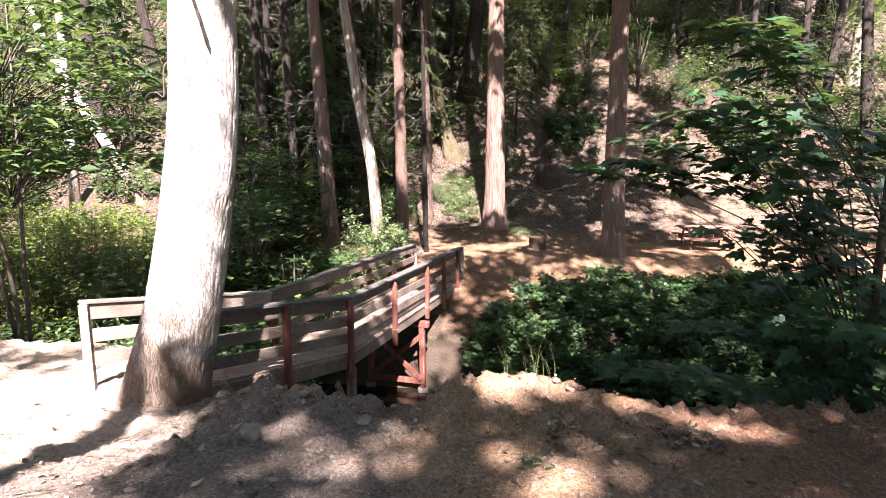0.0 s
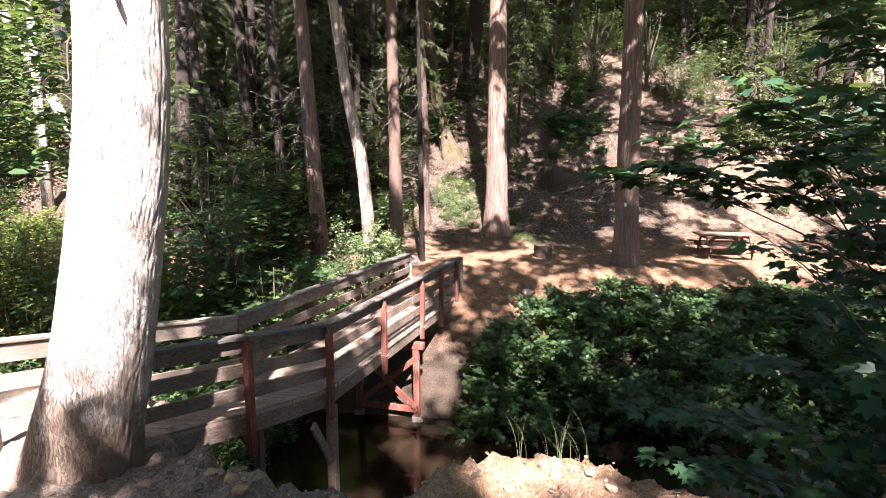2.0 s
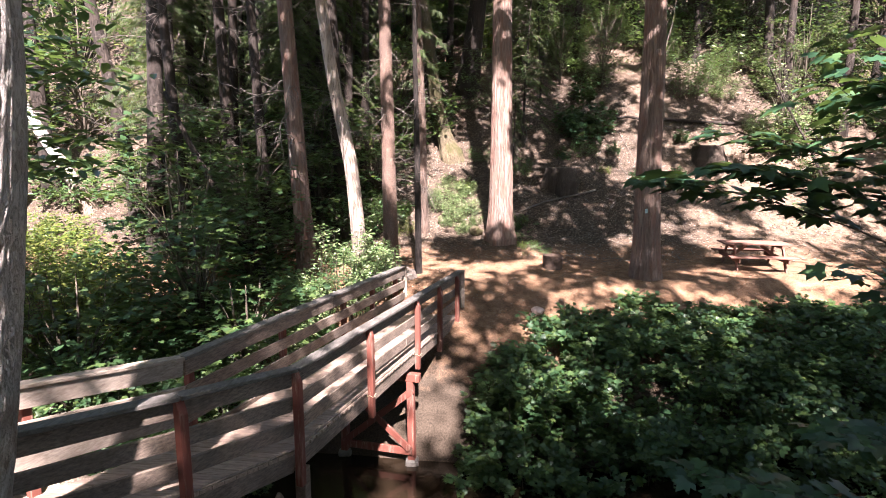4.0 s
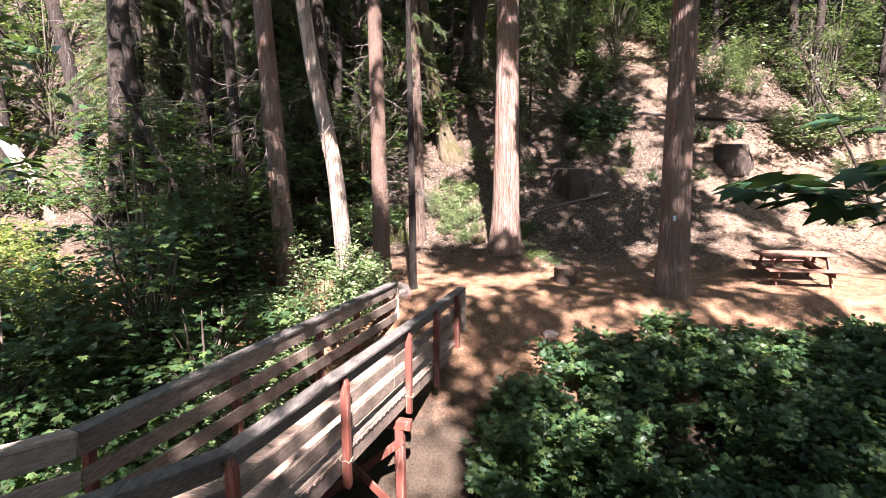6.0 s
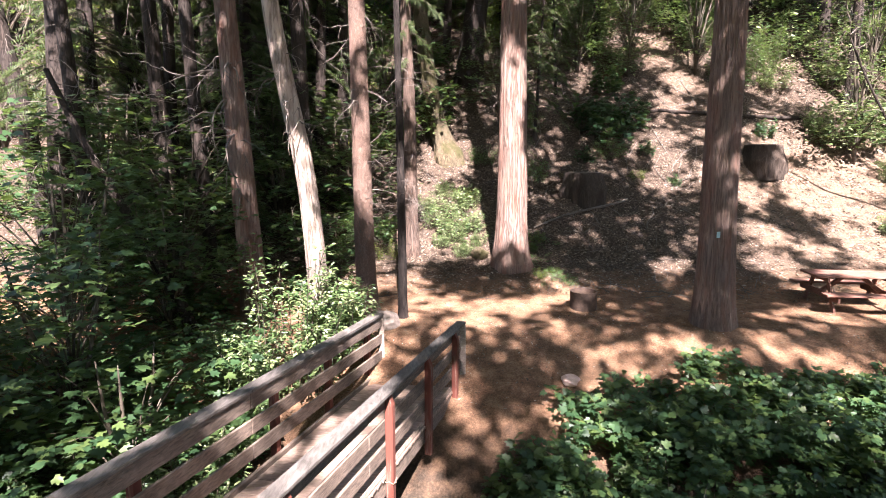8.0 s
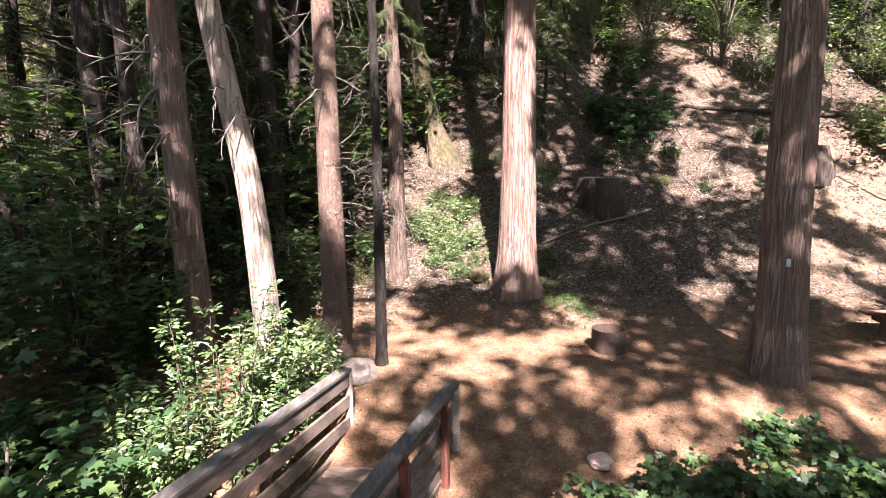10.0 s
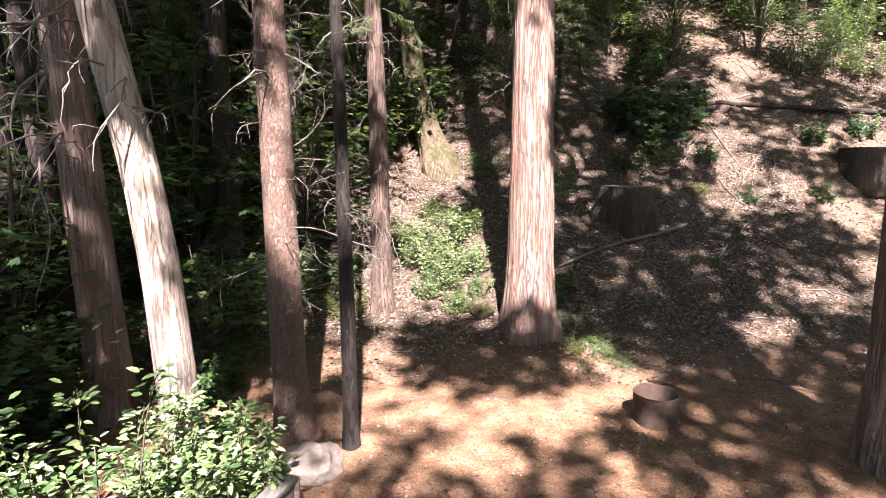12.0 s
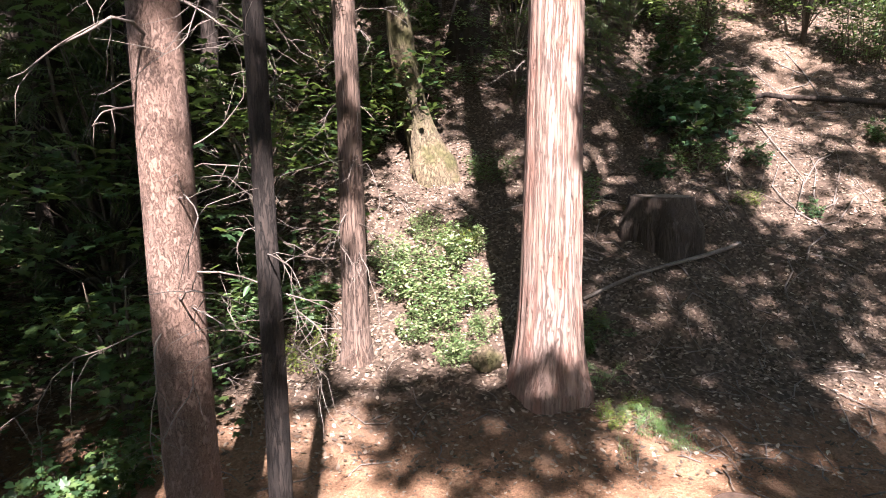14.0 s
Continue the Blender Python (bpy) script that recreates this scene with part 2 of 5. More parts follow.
M_SMOOTH = bark_mat("smooth_pale_bark", (0.13, 0.092, 0.072), (0.29, 0.232, 0.195), (0.5, 0.44, 0.385), 0.07, 9, relief=0.8, crack_share=0.5)
M_MOSSY = bark_mat("mossy_bark", (0.035, 0.028, 0.019), (0.1, 0.078, 0.05), (0.2, 0.165, 0.105), 0.3, 18, moss=(0.058, 0.053, 0.023))
M_TWIG = plain_mat("dead_twig", (0.06, 0.047, 0.04), (0.15, 0.123, 0.104), 30)
M_STEM = plain_mat("stem_bark", (0.035, 0.028, 0.02), (0.09, 0.07, 0.05), 30)
M_NEARMAPLE = leaf_mat("broad_maple_leaf", (0.017, 0.043, 0.024), (0.03, 0.074, 0.034), (0.06, 0.11, 0.04), 0.25)
M_MAPLE = leaf_mat("maple_leaf", (0.021, 0.047, 0.021), (0.04, 0.08, 0.03), (0.09, 0.125, 0.038))
M_BRAMBLE = leaf_mat("bramble_leaf", (0.017, 0.04, 0.019), (0.037, 0.076, 0.029), (0.09, 0.128, 0.036))
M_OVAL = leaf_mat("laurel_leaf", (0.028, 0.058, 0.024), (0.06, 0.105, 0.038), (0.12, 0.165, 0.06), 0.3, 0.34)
# brighter copy of the laurel leaf, with the sun's glare put into its colour
M_LAUREL_LIT = leaf_mat("sunlit_laurel_leaf", (0.03, 0.058, 0.022), (0.09, 0.135, 0.05), (0.3, 0.33, 0.17), 0.25, 0.32)
M_YELLOW = leaf_mat("yellowing_leaf", (0.05, 0.08, 0.02), (0.1, 0.14, 0.028), (0.21, 0.195, 0.045), 0.4)
M_FROND = leaf_mat("cedar_frond", (0.02, 0.035, 0.013), (0.042, 0.066, 0.02), (0.085, 0.1, 0.03), 0.25, 0.6)
M_GRASS = leaf_mat("dry_grass", (0.06, 0.085, 0.03), (0.12, 0.15, 0.06), (0.22, 0.22, 0.12), 0.3, 0.6)
M_LITTER = leaf_mat("dry_leaf", (0.035, 0.025, 0.019), (0.12, 0.082, 0.058), (0.33, 0.265, 0.21), 0.06, 0.75)
M_WOOD = wood_mat("weathered_board", (0.066, 0.05, 0.041), (0.225, 0.172, 0.14), (1.2, 0.25, 2.2))
M_CAP = wood_mat("dark_cap_board", (0.05, 0.044, 0.04), (0.155, 0.14, 0.13), (1.2, 0.25, 2.2))
M_CUT = wood_mat("cut_stump_face", (0.055, 0.042, 0.034), (0.17, 0.135, 0.11), (1, 1, 1))
# weathered board lightened: the sunlight on the wing rail is put into the colour
M_SUNWOOD = wood_mat("sun_brightened_board", (0.17, 0.13, 0.105), (0.36, 0.3, 0.25), (1.2, 0.25, 2.2))
M_DECK = wood_mat("deck_board", (0.15, 0.105, 0.085), (0.35, 0.26, 0.21), (0.4, 1.4, 1.4))
M_RED = wood_mat("red_stained_post", (0.13, 0.07, 0.055), (0.24, 0.15, 0.12), (1.5, 1.5, 0.2), paint=(0.155, 0.052, 0.038))
M_TABLE = wood_mat("table_wood", (0.1, 0.048, 0.036), (0.25, 0.13, 0.1), (0.3, 1.5, 1.5))
M_OLDWOOD = bark_mat("old_wood", (0.02, 0.016, 0.013), (0.055, 0.042, 0.034), (0.13, 0.102, 0.083), 0.1, 20)
M_ROPE = plain_mat("old_cord", (0.2, 0.15, 0.1), (0.36, 0.28, 0.2), 60)
M_RUST = plain_mat("rusty_iron", (0.03, 0.019, 0.014), (0.085, 0.053, 0.038), 14, 0.75, 0.4, 0.2)
M_ROCK = plain_mat("rock", (0.085, 0.068, 0.057), (0.2, 0.162, 0.137), 12, 0.9, 0.8)
M_CLOD = plain_mat("clod", (0.12, 0.072, 0.05), (0.27, 0.175, 0.125), 14, 0.95, 0.8)
M_PINKROCK = plain_mat("pink_rock", (0.5, 0.31, 0.25), (0.68, 0.48, 0.41), 12, 0.9, 0.8)
M_CONCRETE = plain_mat("concrete", (0.08, 0.07, 0.062), (0.15, 0.135, 0.12), 16)


# ---------------------------------------------------------------- builders
def mesh_object(name, verts, faces, material, parent=None, smooth=True):
    me = bpy.data.meshes.new(name)
    me.from_pydata([tuple(v) for v in verts], [], faces)
    me.materials.append(material)
    if smooth:
        me.shade_smooth()
    ob = new(name, me)
    ob.parent = parent
    return ob


def part(name, bm, material, parent, label=""):
    me = bpy.data.meshes.new(name)
    bm.to_mesh(me)
    bm.free()
    me.materials.append(material)
    ob = new(name, me)
    ob.parent = parent
    return tagged(ob, label)


def thing(name, label, category, at=(0, 0, 0), group="", rz=0.0):
    ob = new(name)
    ob.empty_display_size = 0.2
    ob.matrix_world = pose(*at, 0, 0, rz)
    return tagged(ob, label, category, group)


def beam_bm(p, q, w, h, side=None, bev=0.006, wob=0.0, centred=False):
    """A squared timber from p to q, w thick sideways and h high, its top middle line on p-q, or its axis where centred."""
    p, q = Vector(p), Vector(q)
    d = (q - p).normalized()
    s = Vector(side).normalized() if side else d.cross(Vector((0, 0, 1))).normalized()
    u = s.cross(d).normalized()
    bm = bmesh.new()
    vs = []
    for e in (p, q):
        for a, b in ((-0.5, 0), (0.5, 0), (0.5, -1), (-0.5, -1)):
            vs.append(bm.verts.new(e + s * w * a + u * h * (b + 0.5 * centred) + Vector(rng.uniform(-wob, wob, 3))))
    for f in ((0, 1, 2, 3), (7, 6, 5, 4), (0, 4, 5, 1), (1, 5, 6, 2), (2, 6, 7, 3), (3, 7, 4, 0)):
        bm.faces.new([vs[i] for i in f])
    bmesh.ops.recalc_face_normals(bm, faces=bm.faces)
    if bev:
        bmesh.ops.bevel(bm, geom=bm.edges[:], offset=bev, segments=1, affect="EDGES")
    return bm


def tube_data(path, radii, seg=8, ridge=None):
    """Vertices and faces of a round, tapered tube along a path; ridge(angle, height) scales the radius."""
    verts, faces = [], []
    pts = [Vector(p) for p in path]
    ref = Vector((1, 0, 0))
    for i, p in enumerate(pts):
        d = (pts[min(i + 1, len(pts) - 1)] - pts[max(i - 1, 0)]).normalized()
        a = (ref - d * ref.dot(d))
        a = a.normalized() if a.length > 1e-3 else d.orthogonal().normalized()
        b = d.cross(a)
        ref = a
        for k in range(seg):
            t = 2 * math.pi * k / seg
            r = radii[i] * (ridge(t, p) if ridge else 1.0)
            verts.append(p + (a * math.cos(t) + b * math.sin(t)) * r)
    for i in range(len(pts) - 1):
        for k in range(seg):
            k2 = (k + 1) % seg
            faces.append((i * seg + k, i * seg + k2, (i + 1) * seg + k2, (i + 1) * seg + k))
    faces.append(tuple(range(seg))[::-1])
    faces.append(tuple(range((len(pts) - 1) * seg, len(pts) * seg)))
    return verts, faces


def eased(points, n=5):
    """A smooth path through the points."""
    p = [Vector(q) for q in points]
    p = [p[0] * 2 - p[1]] + p + [p[-1] * 2 - p[-2]]
    out = []
    for a, b, c, d in zip(p, p[1:], p[2:], p[3:]):
        for k in range(n):
            t = k / n
            out.append(0.5 * (2 * b + (c - a) * t + (2 * a - 5 * b + 4 * c - d) * t * t + (3 * b - a - 3 * c + d) * t ** 3))
    return out + [p[-2]]


def join_tubes(name, tubes, material, parent):
    verts, faces = [], []
    for path, radii, seg in tubes:
        v, f = tube_data(path, radii, seg)
        o = len(verts)
        verts += v
        faces += [tuple(i + o for i in q) for q in f]
    return mesh_object(name, verts, faces, material, parent)


# leaf shapes: points and faces, one unit long, folded on the midrib
LEAF_OVAL = ([(0, 0, 0), (0.3, 0.2, 0.06), (0.7, 0.17, 0.03), (1, 0, -0.08), (0.7, -0.17, 0.03), (0.3, -0.2, 0.06)],
             [(0, 3, 2, 1), (0, 5, 4, 3)])
LEAF_MAPLE = ([(0, 0, 0), (-0.06, 0.3, 0.04), (0.22, 0.5, 0.0), (0.34, 0.27, 0.06), (0.68, 0.42, -0.02), (0.66, 0.16, 0.04), (1, 0, -0.08),
               (0.66, -0.16, 0.04), (0.68, -0.42, -0.02), (0.34, -0.27, 0.06), (0.22, -0.5, 0.0), (-0.06, -0.3, 0.04)],
              [(0, 3, 2, 1), (0, 6, 5, 3), (5, 4, 3), (0, 11, 10, 9), (0, 9, 7, 6), (7, 9, 8)])
LEAF_DRY = ([(0, 0, 0.05), (0.35, 0.24, 0.1), (0.75, 0.18, 0.0), (1, 0, 0.12), (0.7, -0.2, 0.08), (0.3, -0.22, 0.0)],
            [(0, 3, 2, 1), (0, 5, 4, 3)])
LEAF_FROND = ([(0, 0.012, 0), (1, 0, -0.12), (0, -0.012, 0)], [(0, 2, 1)])
for _k in range(6):
    _x, _w = 0.12 + 0.14 * _k, 0.3 * (1 - 0.13 * _k)
    for _s in (1, -1):
        _n = len(LEAF_FROND[0])
        LEAF_FROND[0].extend([(_x, 0, 0), (_x + _w * 0.75, _s * _w, -0.06 - 0.03 * _k), (_x + 0.06, 0, 0)])
        LEAF_FROND[1].append((_n, _n + 2, _n + 1) if _s > 0 else (_n, _n + 1, _n + 2))


def unit(a):
    return a / np.maximum(np.linalg.norm(a, axis=-1, keepdims=True), 1e-9)


def leaves(name, shape, at, along, up, size, material, parent=None):
    """One mesh of many leaves: where each begins, which way it points, where its face looks, how long it is."""
    tv, tf = np.array(shape[0]), shape[1]
    n, k = len(at), len(tv)
    x = unit(along)
    z = unit(up - (up * x).sum(1, keepdims=True) * x)
    y = np.cross(z, x)
    rot = np.stack([x, y, z], axis=2)
    v = at[:, None] + np.einsum("nij,kj->nki", rot, tv) * np.asarray(size)[:, None, None]
    me = bpy.data.meshes.new(name)
    me.vertices.add(n * k)
    me.vertices.foreach_set("co", v.reshape(-1).astype(np.float32))
    flat = np.concatenate([np.array(f) for f in tf])
    lens = np.array([len(f) for f in tf])
    loops = (flat[None] + k * np.arange(n)[:, None]).reshape(-1)
    starts = (np.concatenate([[0], np.cumsum(lens)[:-1]])[None] + len(flat) * np.arange(n)[:, None]).reshape(-1)
    me.loops.add(len(loops))
    me.loops.foreach_set("vertex_index", loops.astype(np.int32))
    me.polygons.add(n * len(tf))
    me.polygons.foreach_set("loop_start", starts.astype(np.int32))
    me.update(calc_edges=True)
    me.materials.append(material)
    ob = new(name, me)
    ob.parent = parent
    return ob


def jitter(n, s):
    return rng.normal(0, s, (n, 3))


def shoots(centre, radius, height, count, per, spread=0.5, droop=0.35):
    """Curved shoots of a shrub and the leaves along them: stems, leaf places, leaf directions, faces."""
    stems, at, al, up = [], [], [], []
    c = np.array(centre, float)
    for i in range(count):
        a, r0 = rng.uniform(0, 2 * math.pi), radius * 0.75 * math.sqrt(rng.uniform())
        base = c + np.array([math.cos(a) * r0, math.sin(a) * r0, -0.05])
        a2 = a + rng.normal(0, 0.7)
        out = np.array([math.cos(a2), math.sin(a2), 0]) * radius * rng.uniform(0.2, 1) * spread
        hgt = height * rng.uniform(0.35, 1.05) * (1 - 0.35 * (r0 / radius) ** 2)
        t = np.linspace(0, 1, 7)[:, None]
        p = base + out * t ** 1.4 + np.array([0, 0, hgt]) * (t * (1 + droop) - droop * t ** 3)
        stems.append((p[:, :].tolist(), list(np.linspace(0.007, 0.002, 7) * (0.6 + height * 0.4)), 4))
        m = per
        tt = rng.uniform(0.02, 1.0, m) ** 0.8
        q = np.stack([np.interp(tt, t[:, 0], p[:, j]) for j in range(3)], 1)
        ang = rng.uniform(0, 2 * math.pi, m)
        side = np.stack([np.cos(ang), np.sin(ang), rng.normal(0.1, 0.25, m)], 1)
        at.append(q + side * rng.uniform(0.0, 0.16, (m, 1)) * min(1, radius))
        al.append(side + jitter(m, 0.2))
        up.append(np.array([0, -0.25, 1]) + jitter(m, 0.38))
    return stems, np.concatenate(at), np.concatenate(al), np.concatenate(up)


def shrub(name, label, category, at, radius, height, count, per, shape, size, material, group=""):
    ob = thing(name, label, category, at, group)
    st, p, d, u = shoots((0, 0, 0), radius, height, count, per)
    tagged(join_tubes("stem", st, M_STEM, ob), kind="stuff")
    tagged(leaves("foliage", shape, p, d, u, size * rng.uniform(0.6, 1.25, len(p)), material, ob), kind="stuff")
    return ob


# ---------------------------------------------------------------- ground and creek
def smooth(a, b, v):
    t = min(1.0, max(0.0, (v - a) / (b - a)))
    return t * t * (3 - 2 * t)


def lerp_list(v, xs, ys):
    return float(np.interp(v, xs, ys))


def fbm(x, y, s, octaves=3):
    return noise.fractal(Vector((x * s, y * s, 3.7)), 0.8, 2.1, octaves)


WATER = -2.5


def ground_z(x, y, rough=True):
    edge = lerp_list(x, (-14, -5, -3.5, -2.85, -2.2, -1.5, -0.9, 0, 0.4, 1.0, 2.0, 9), (9.6, 9.2, 8.6, 7.3, 6.2, 5.4, 5.0, 5.0, 5.25, 5.15, 5.0, 4.9))
    crest = lerp_list(x, (-4.6, -3.5, -2.6, -2.15, -1.78, -1.2, -0.8, -0.15, 0.06, 0.85, 1.5, 2.7, 4.3, 9), (0.5, 0.36, 0.42, 0.57, 0.74, 0.86, 0.78, 0.8, 1.04, 1.0, 0.84, 0.8, 0.68, 0.6))
    left = smooth(-1.2, -2.4, x)
    near = lerp_list(y, (3.2, 4.8, 6.0, 7.7, 9.0), (0.94, crest, crest - 0.04 - 0.1 * left, crest - 0.1 - 0.34 * left, crest - 0.15 - 0.4 * left))
    if rough:
        k = smooth(3.0, 4.6, y)
        near += (0.03 + 0.04 * k) * fbm(x, y, 1.5) + (0.012 + 0.085 * k) * fbm(x + 9, y, 6.5, 5)
        edge += 0.25 * fbm(x, 0, 1.3) + 0.1 * fbm(x, 4, 4.0)
    bed = -3.0 + 0.1 * fbm(x, y, 1.2)
    if y > edge:
        t = smooth(0, 1, (y - edge) / 2.4) * 0.75 + 0.25 * min(1, (y - edge) / 0.5)
        near = near + (bed - near) * min(1, t)
    shift = 0.5 * math.sin(x * 0.35 + 0.6) if rough else 0
    far = lerp_list(y + shift * smooth(16, 12, y), (12.8, 13.7, 15.5, 17.3, 19.8, 21.8, 24.3, 26.6, 30, 36, 45, 60, 90),
                    (-3.0, -1.95, -0.75, 0, 0.1, 0.65, 2.15, 4.2, 6.8, 11.2, 17.5, 26, 34))
    if y > 12:
        far -= 0.5 * smooth(-2.6, -5.5, x) * smooth(21, 17, y)
        if rough:
            far += (0.03 + 0.22 * smooth(20, 26, y)) * fbm(x, y, 0.7) + 0.02 * fbm(x, y, 4)
    return max(near, far) if y > 11 else near


def spaced(*runs):
    out = []
    for a, b, s in runs:
        out += list(np.arange(a, b - 1e-6, s))
    return out


gx = spaced((-240, -40, 20), (-40, -10, 0.8), (-10, -3.6, 0.11), (-3.6, 4.6, 0.055), (4.6, 10, 0.11), (10, 40, 0.8), (40, 241, 20))
gy = spaced((-240, -10, 20), (-10, 2, 0.5), (2, 3.6, 0.08), (3.6, 6.4, 0.05), (6.4, 9, 0.08), (9, 24, 0.14), (24, 44, 0.35), (44, 90, 3), (90, 260, 20))
gv = [(x, y, ground_z(x, y)) for y in gy for x in gx]
w = len(gx)
gf = [(j * w + i, j * w + i + 1, (j + 1) * w + i + 1, (j + 1) * w + i) for j in range(len(gy) - 1) for i in range(w - 1)]
ground = mesh_object("ground", gv, gf, M_EARTH)
tagged(ground, "brown earth bank, creek bed and wooded hillside with leaf litter", "ground", kind="structure")

m, n, l, p = nodes_of("creek_water")
p.inputs["Base Color"].default_value = (0.012, 0.008, 0.005, 1)
p.inputs["Specular IOR Level"].default_value = 0.3
p.inputs["Roughness"].default_value = 0.04
bump(n, l, p, noise_tex(n, l, coords(n, l), 7, 4), 0.18, 0.02)
wx = np.arange(-40, 40.5, 0.5)
wv = [(x, y, WATER + 0.012 * fbm(x, y, 1.1)) for y in (6.0, 8, 9, 10, 11, 12, 13.4) for x in wx]
wf = [(j * len(wx) + i, j * len(wx) + i + 1, (j + 1) * len(wx) + i + 1, (j + 1) * len(wx) + i) for j in range(6) for i in range(len(wx) - 1)]
tagged(mesh_object("water", wv, wf, m), "dark still creek water under the bridge", "water", kind="structure")


# ---------------------------------------------------------------- footbridge
RIGHT = [Vector(v) for v in ((-3.3, 7.05, 1.04), (-2.34, 8.08, 0.93), (-1.62, 9.37, 0.7), (0.53, 16.34, 0.48))]
LEFT = [Vector(v) for v in ((-4.4, 6.72, 1.3), (-3.0, 9.6, 0.75), (-0.86, 16.72, 0.52))]
DECK_DROP = 1.02


def along(line, y):
    for a, b in zip(line, line[1:]):
        if y <= b.y or b is line[-1]:
            return a.lerp(b, (y - a.y) / (b.y - a.y))


bridge = thing("footbridge", "weathered grey wooden footbridge with red posts over a creek", "bridge", (0, 0, 0))
CAP_W, CAP_T = 0.158, 0.042


def railing(line, outward, posts, bays, wood=M_WOOD):
    for a, b in zip(line, line[1:]):
        d = (b - a).normalized()
        length = (b - a).length
        cuts = max(1, round(length / 3.7))
        for c in range(cuts):
            p, q = a.lerp(b, c / cuts), a.lerp(b, (c + 1) / cuts)
            o = Vector((d.y, -d.x, 0)).normalized() * outward * 0.004
            part("cap_rail", beam_bm(p + o + d * 0.003, q + o - d * 0.003, CAP_W, CAP_T, wob=0.003), M_CAP if wood is M_WOOD else wood, bridge, "dark weathered flat cap board")
        side = d.cross(Vector((0, 0, 1))).normalized()
        inner = side * (-0.03 if outward > 0 else 0.03)
        for k, (top, high) in enumerate(((0.048, 0.185), (0.36, 0.17), (0.655, 0.17))):
            for c in range(cuts):
                p, q = a.lerp(b, c / cuts), a.lerp(b, (c + 1) / cuts)
                drop = Vector((0, 0, top + 0.004 * (c % 2)))
                part("rail_board", beam_bm(p - drop + inner + d * 0.004, q - drop + inner - d * 0.004, 0.038, high, wob=0.004), wood, bridge)
        if bays:
            drop = Vector((0, 0, DECK_DROP - 0.02))
            part("fascia_board", beam_bm(a - drop + inner + d * 0.004, b - drop + inner - d * 0.004, 0.045, 0.28, wob=0.004), M_WOOD, bridge)
    for y, low in posts:
        p = along(line, y)
        i = next(j for j in range(1, len(line)) if y <= line[j].y or j == len(line) - 1)
        d = (line[i] - line[i - 1]).normalized()
        side = Vector((d.y, -d.x, 0)).normalized() * outward
        top = p + side * 0.044 - Vector((0, 0, CAP_T + 0.003))
        bot = Vector((top.x, top.y, low if low is not None else top.z - 1.4))
        bm = beam_bm(bot, top, 0.092, 0.092, side=side.cross(Vector((0, 0, 1))), bev=0, centred=True)
        for v in bm.verts:
            # the outer edge of the top is cut off at a slant
            if v.co.z > top.z - 0.01 and (v.co - top).dot(side) > 0:
                v.co -= side * 0.05 + Vector((0, 0, rng.uniform(0.0, 0.012)))
        for v in list(bm.verts):
            if v.co.z < top.z - 0.3:
                v.co += side * rng.uniform(-0.004, 0.004)
        bmesh.ops.bisect_plane(bm, geom=bm.verts[:] + bm.edges[:] + bm.faces[:], plane_co=top - Vector((0, 0, 0.13)), plane_no=(0, 0, 1))
        for v in bm.verts:
            if abs(v.co.z - top.z + 0.13) < 0.004 and (v.co - top).dot(side) > 0:
                v.co += side * (0.046 - (v.co - Vector((top.x, top.y, v.co.z))).dot(side))
        bmesh.ops.bevel(bm, geom=bm.edges[:], offset=0.007, segments=1, affect="EDGES")
        post = part("post", bm, M_RED, bridge, "red stained square post")
        if outward > 0 and 11 < y < 13.5:
            # a loop of cord tied round the post
            q = Vector((top.x, top.y, top.z - 1.05))
            t = side.cross(Vector((0, 0, 1)))
            loop = [q + side * 0.053 * a + t * 0.053 * b + Vector((0, 0, 0.012 * math.sin(3 * a + 2 * b))) for a, b in ((1, 0), (1, 1), (0, 1.02), (-1, 1), (-1, -1), (0, -1.02), (1, -1), (1, 0), (1.25, 0.15), (1.1, 0.4))]
            tagged(join_tubes("cord", [(loop, [0.006] * len(loop), 6)], M_ROPE, post), "frayed pale cord")


railing(RIGHT, 1, ((8.08, -0.62), (9.37, None), (11.29, None), (13.28, -0.8), (14.59, None), (15.85, None)), True)
railing(LEFT[1:], -1, ((9.75, None), (11.7, None), (13.7, None), (15.0, None), (16.3, None)), True)
railing(LEFT[:2], -1, ((8.1, -0.1),), False, M_SUNWOOD)
# end posts of the rails, in the sun-brightened board colour
for p, low in ((LEFT[0], 0.1), (LEFT[2], -0.75), (RIGHT[3], -0.72)):
    top = p + Vector((0.02, -0.0, -CAP_T - 0.003))
    part("end_post", beam_bm(Vector((top.x, top.y, low)), top, 0.1, 0.1, side=(1, 0.2, 0), bev=0.008, centred=True), M_SUNWOOD, bridge, "end post in sun-brightened wood")

# deck planks, square to the straight run and fanned over the bent approach
d_main = (RIGHT[3] - RIGHT[2]).normalized()
count = int((RIGHT[3] - RIGHT[2]).length / 0.145)
for i in range(count):
    a = RIGHT[2].lerp(RIGHT[3], (i + 0.5) / count) - Vector((0, 0, DECK_DROP))
    b = LEFT[1].lerp(LEFT[2], (i + 0.5) / count) - Vector((0, 0, DECK_DROP))
    b.z = a.z
    e = (b - a).normalized()
    part("deck_plank", beam_bm(a - e * 0.01 + Vector((0, 0, rng.uniform(-0.004, 0.004))), b + e * 0.01, 0.138, 0.04, bev=0.004, wob=0.003), M_DECK, bridge)
fan = 17
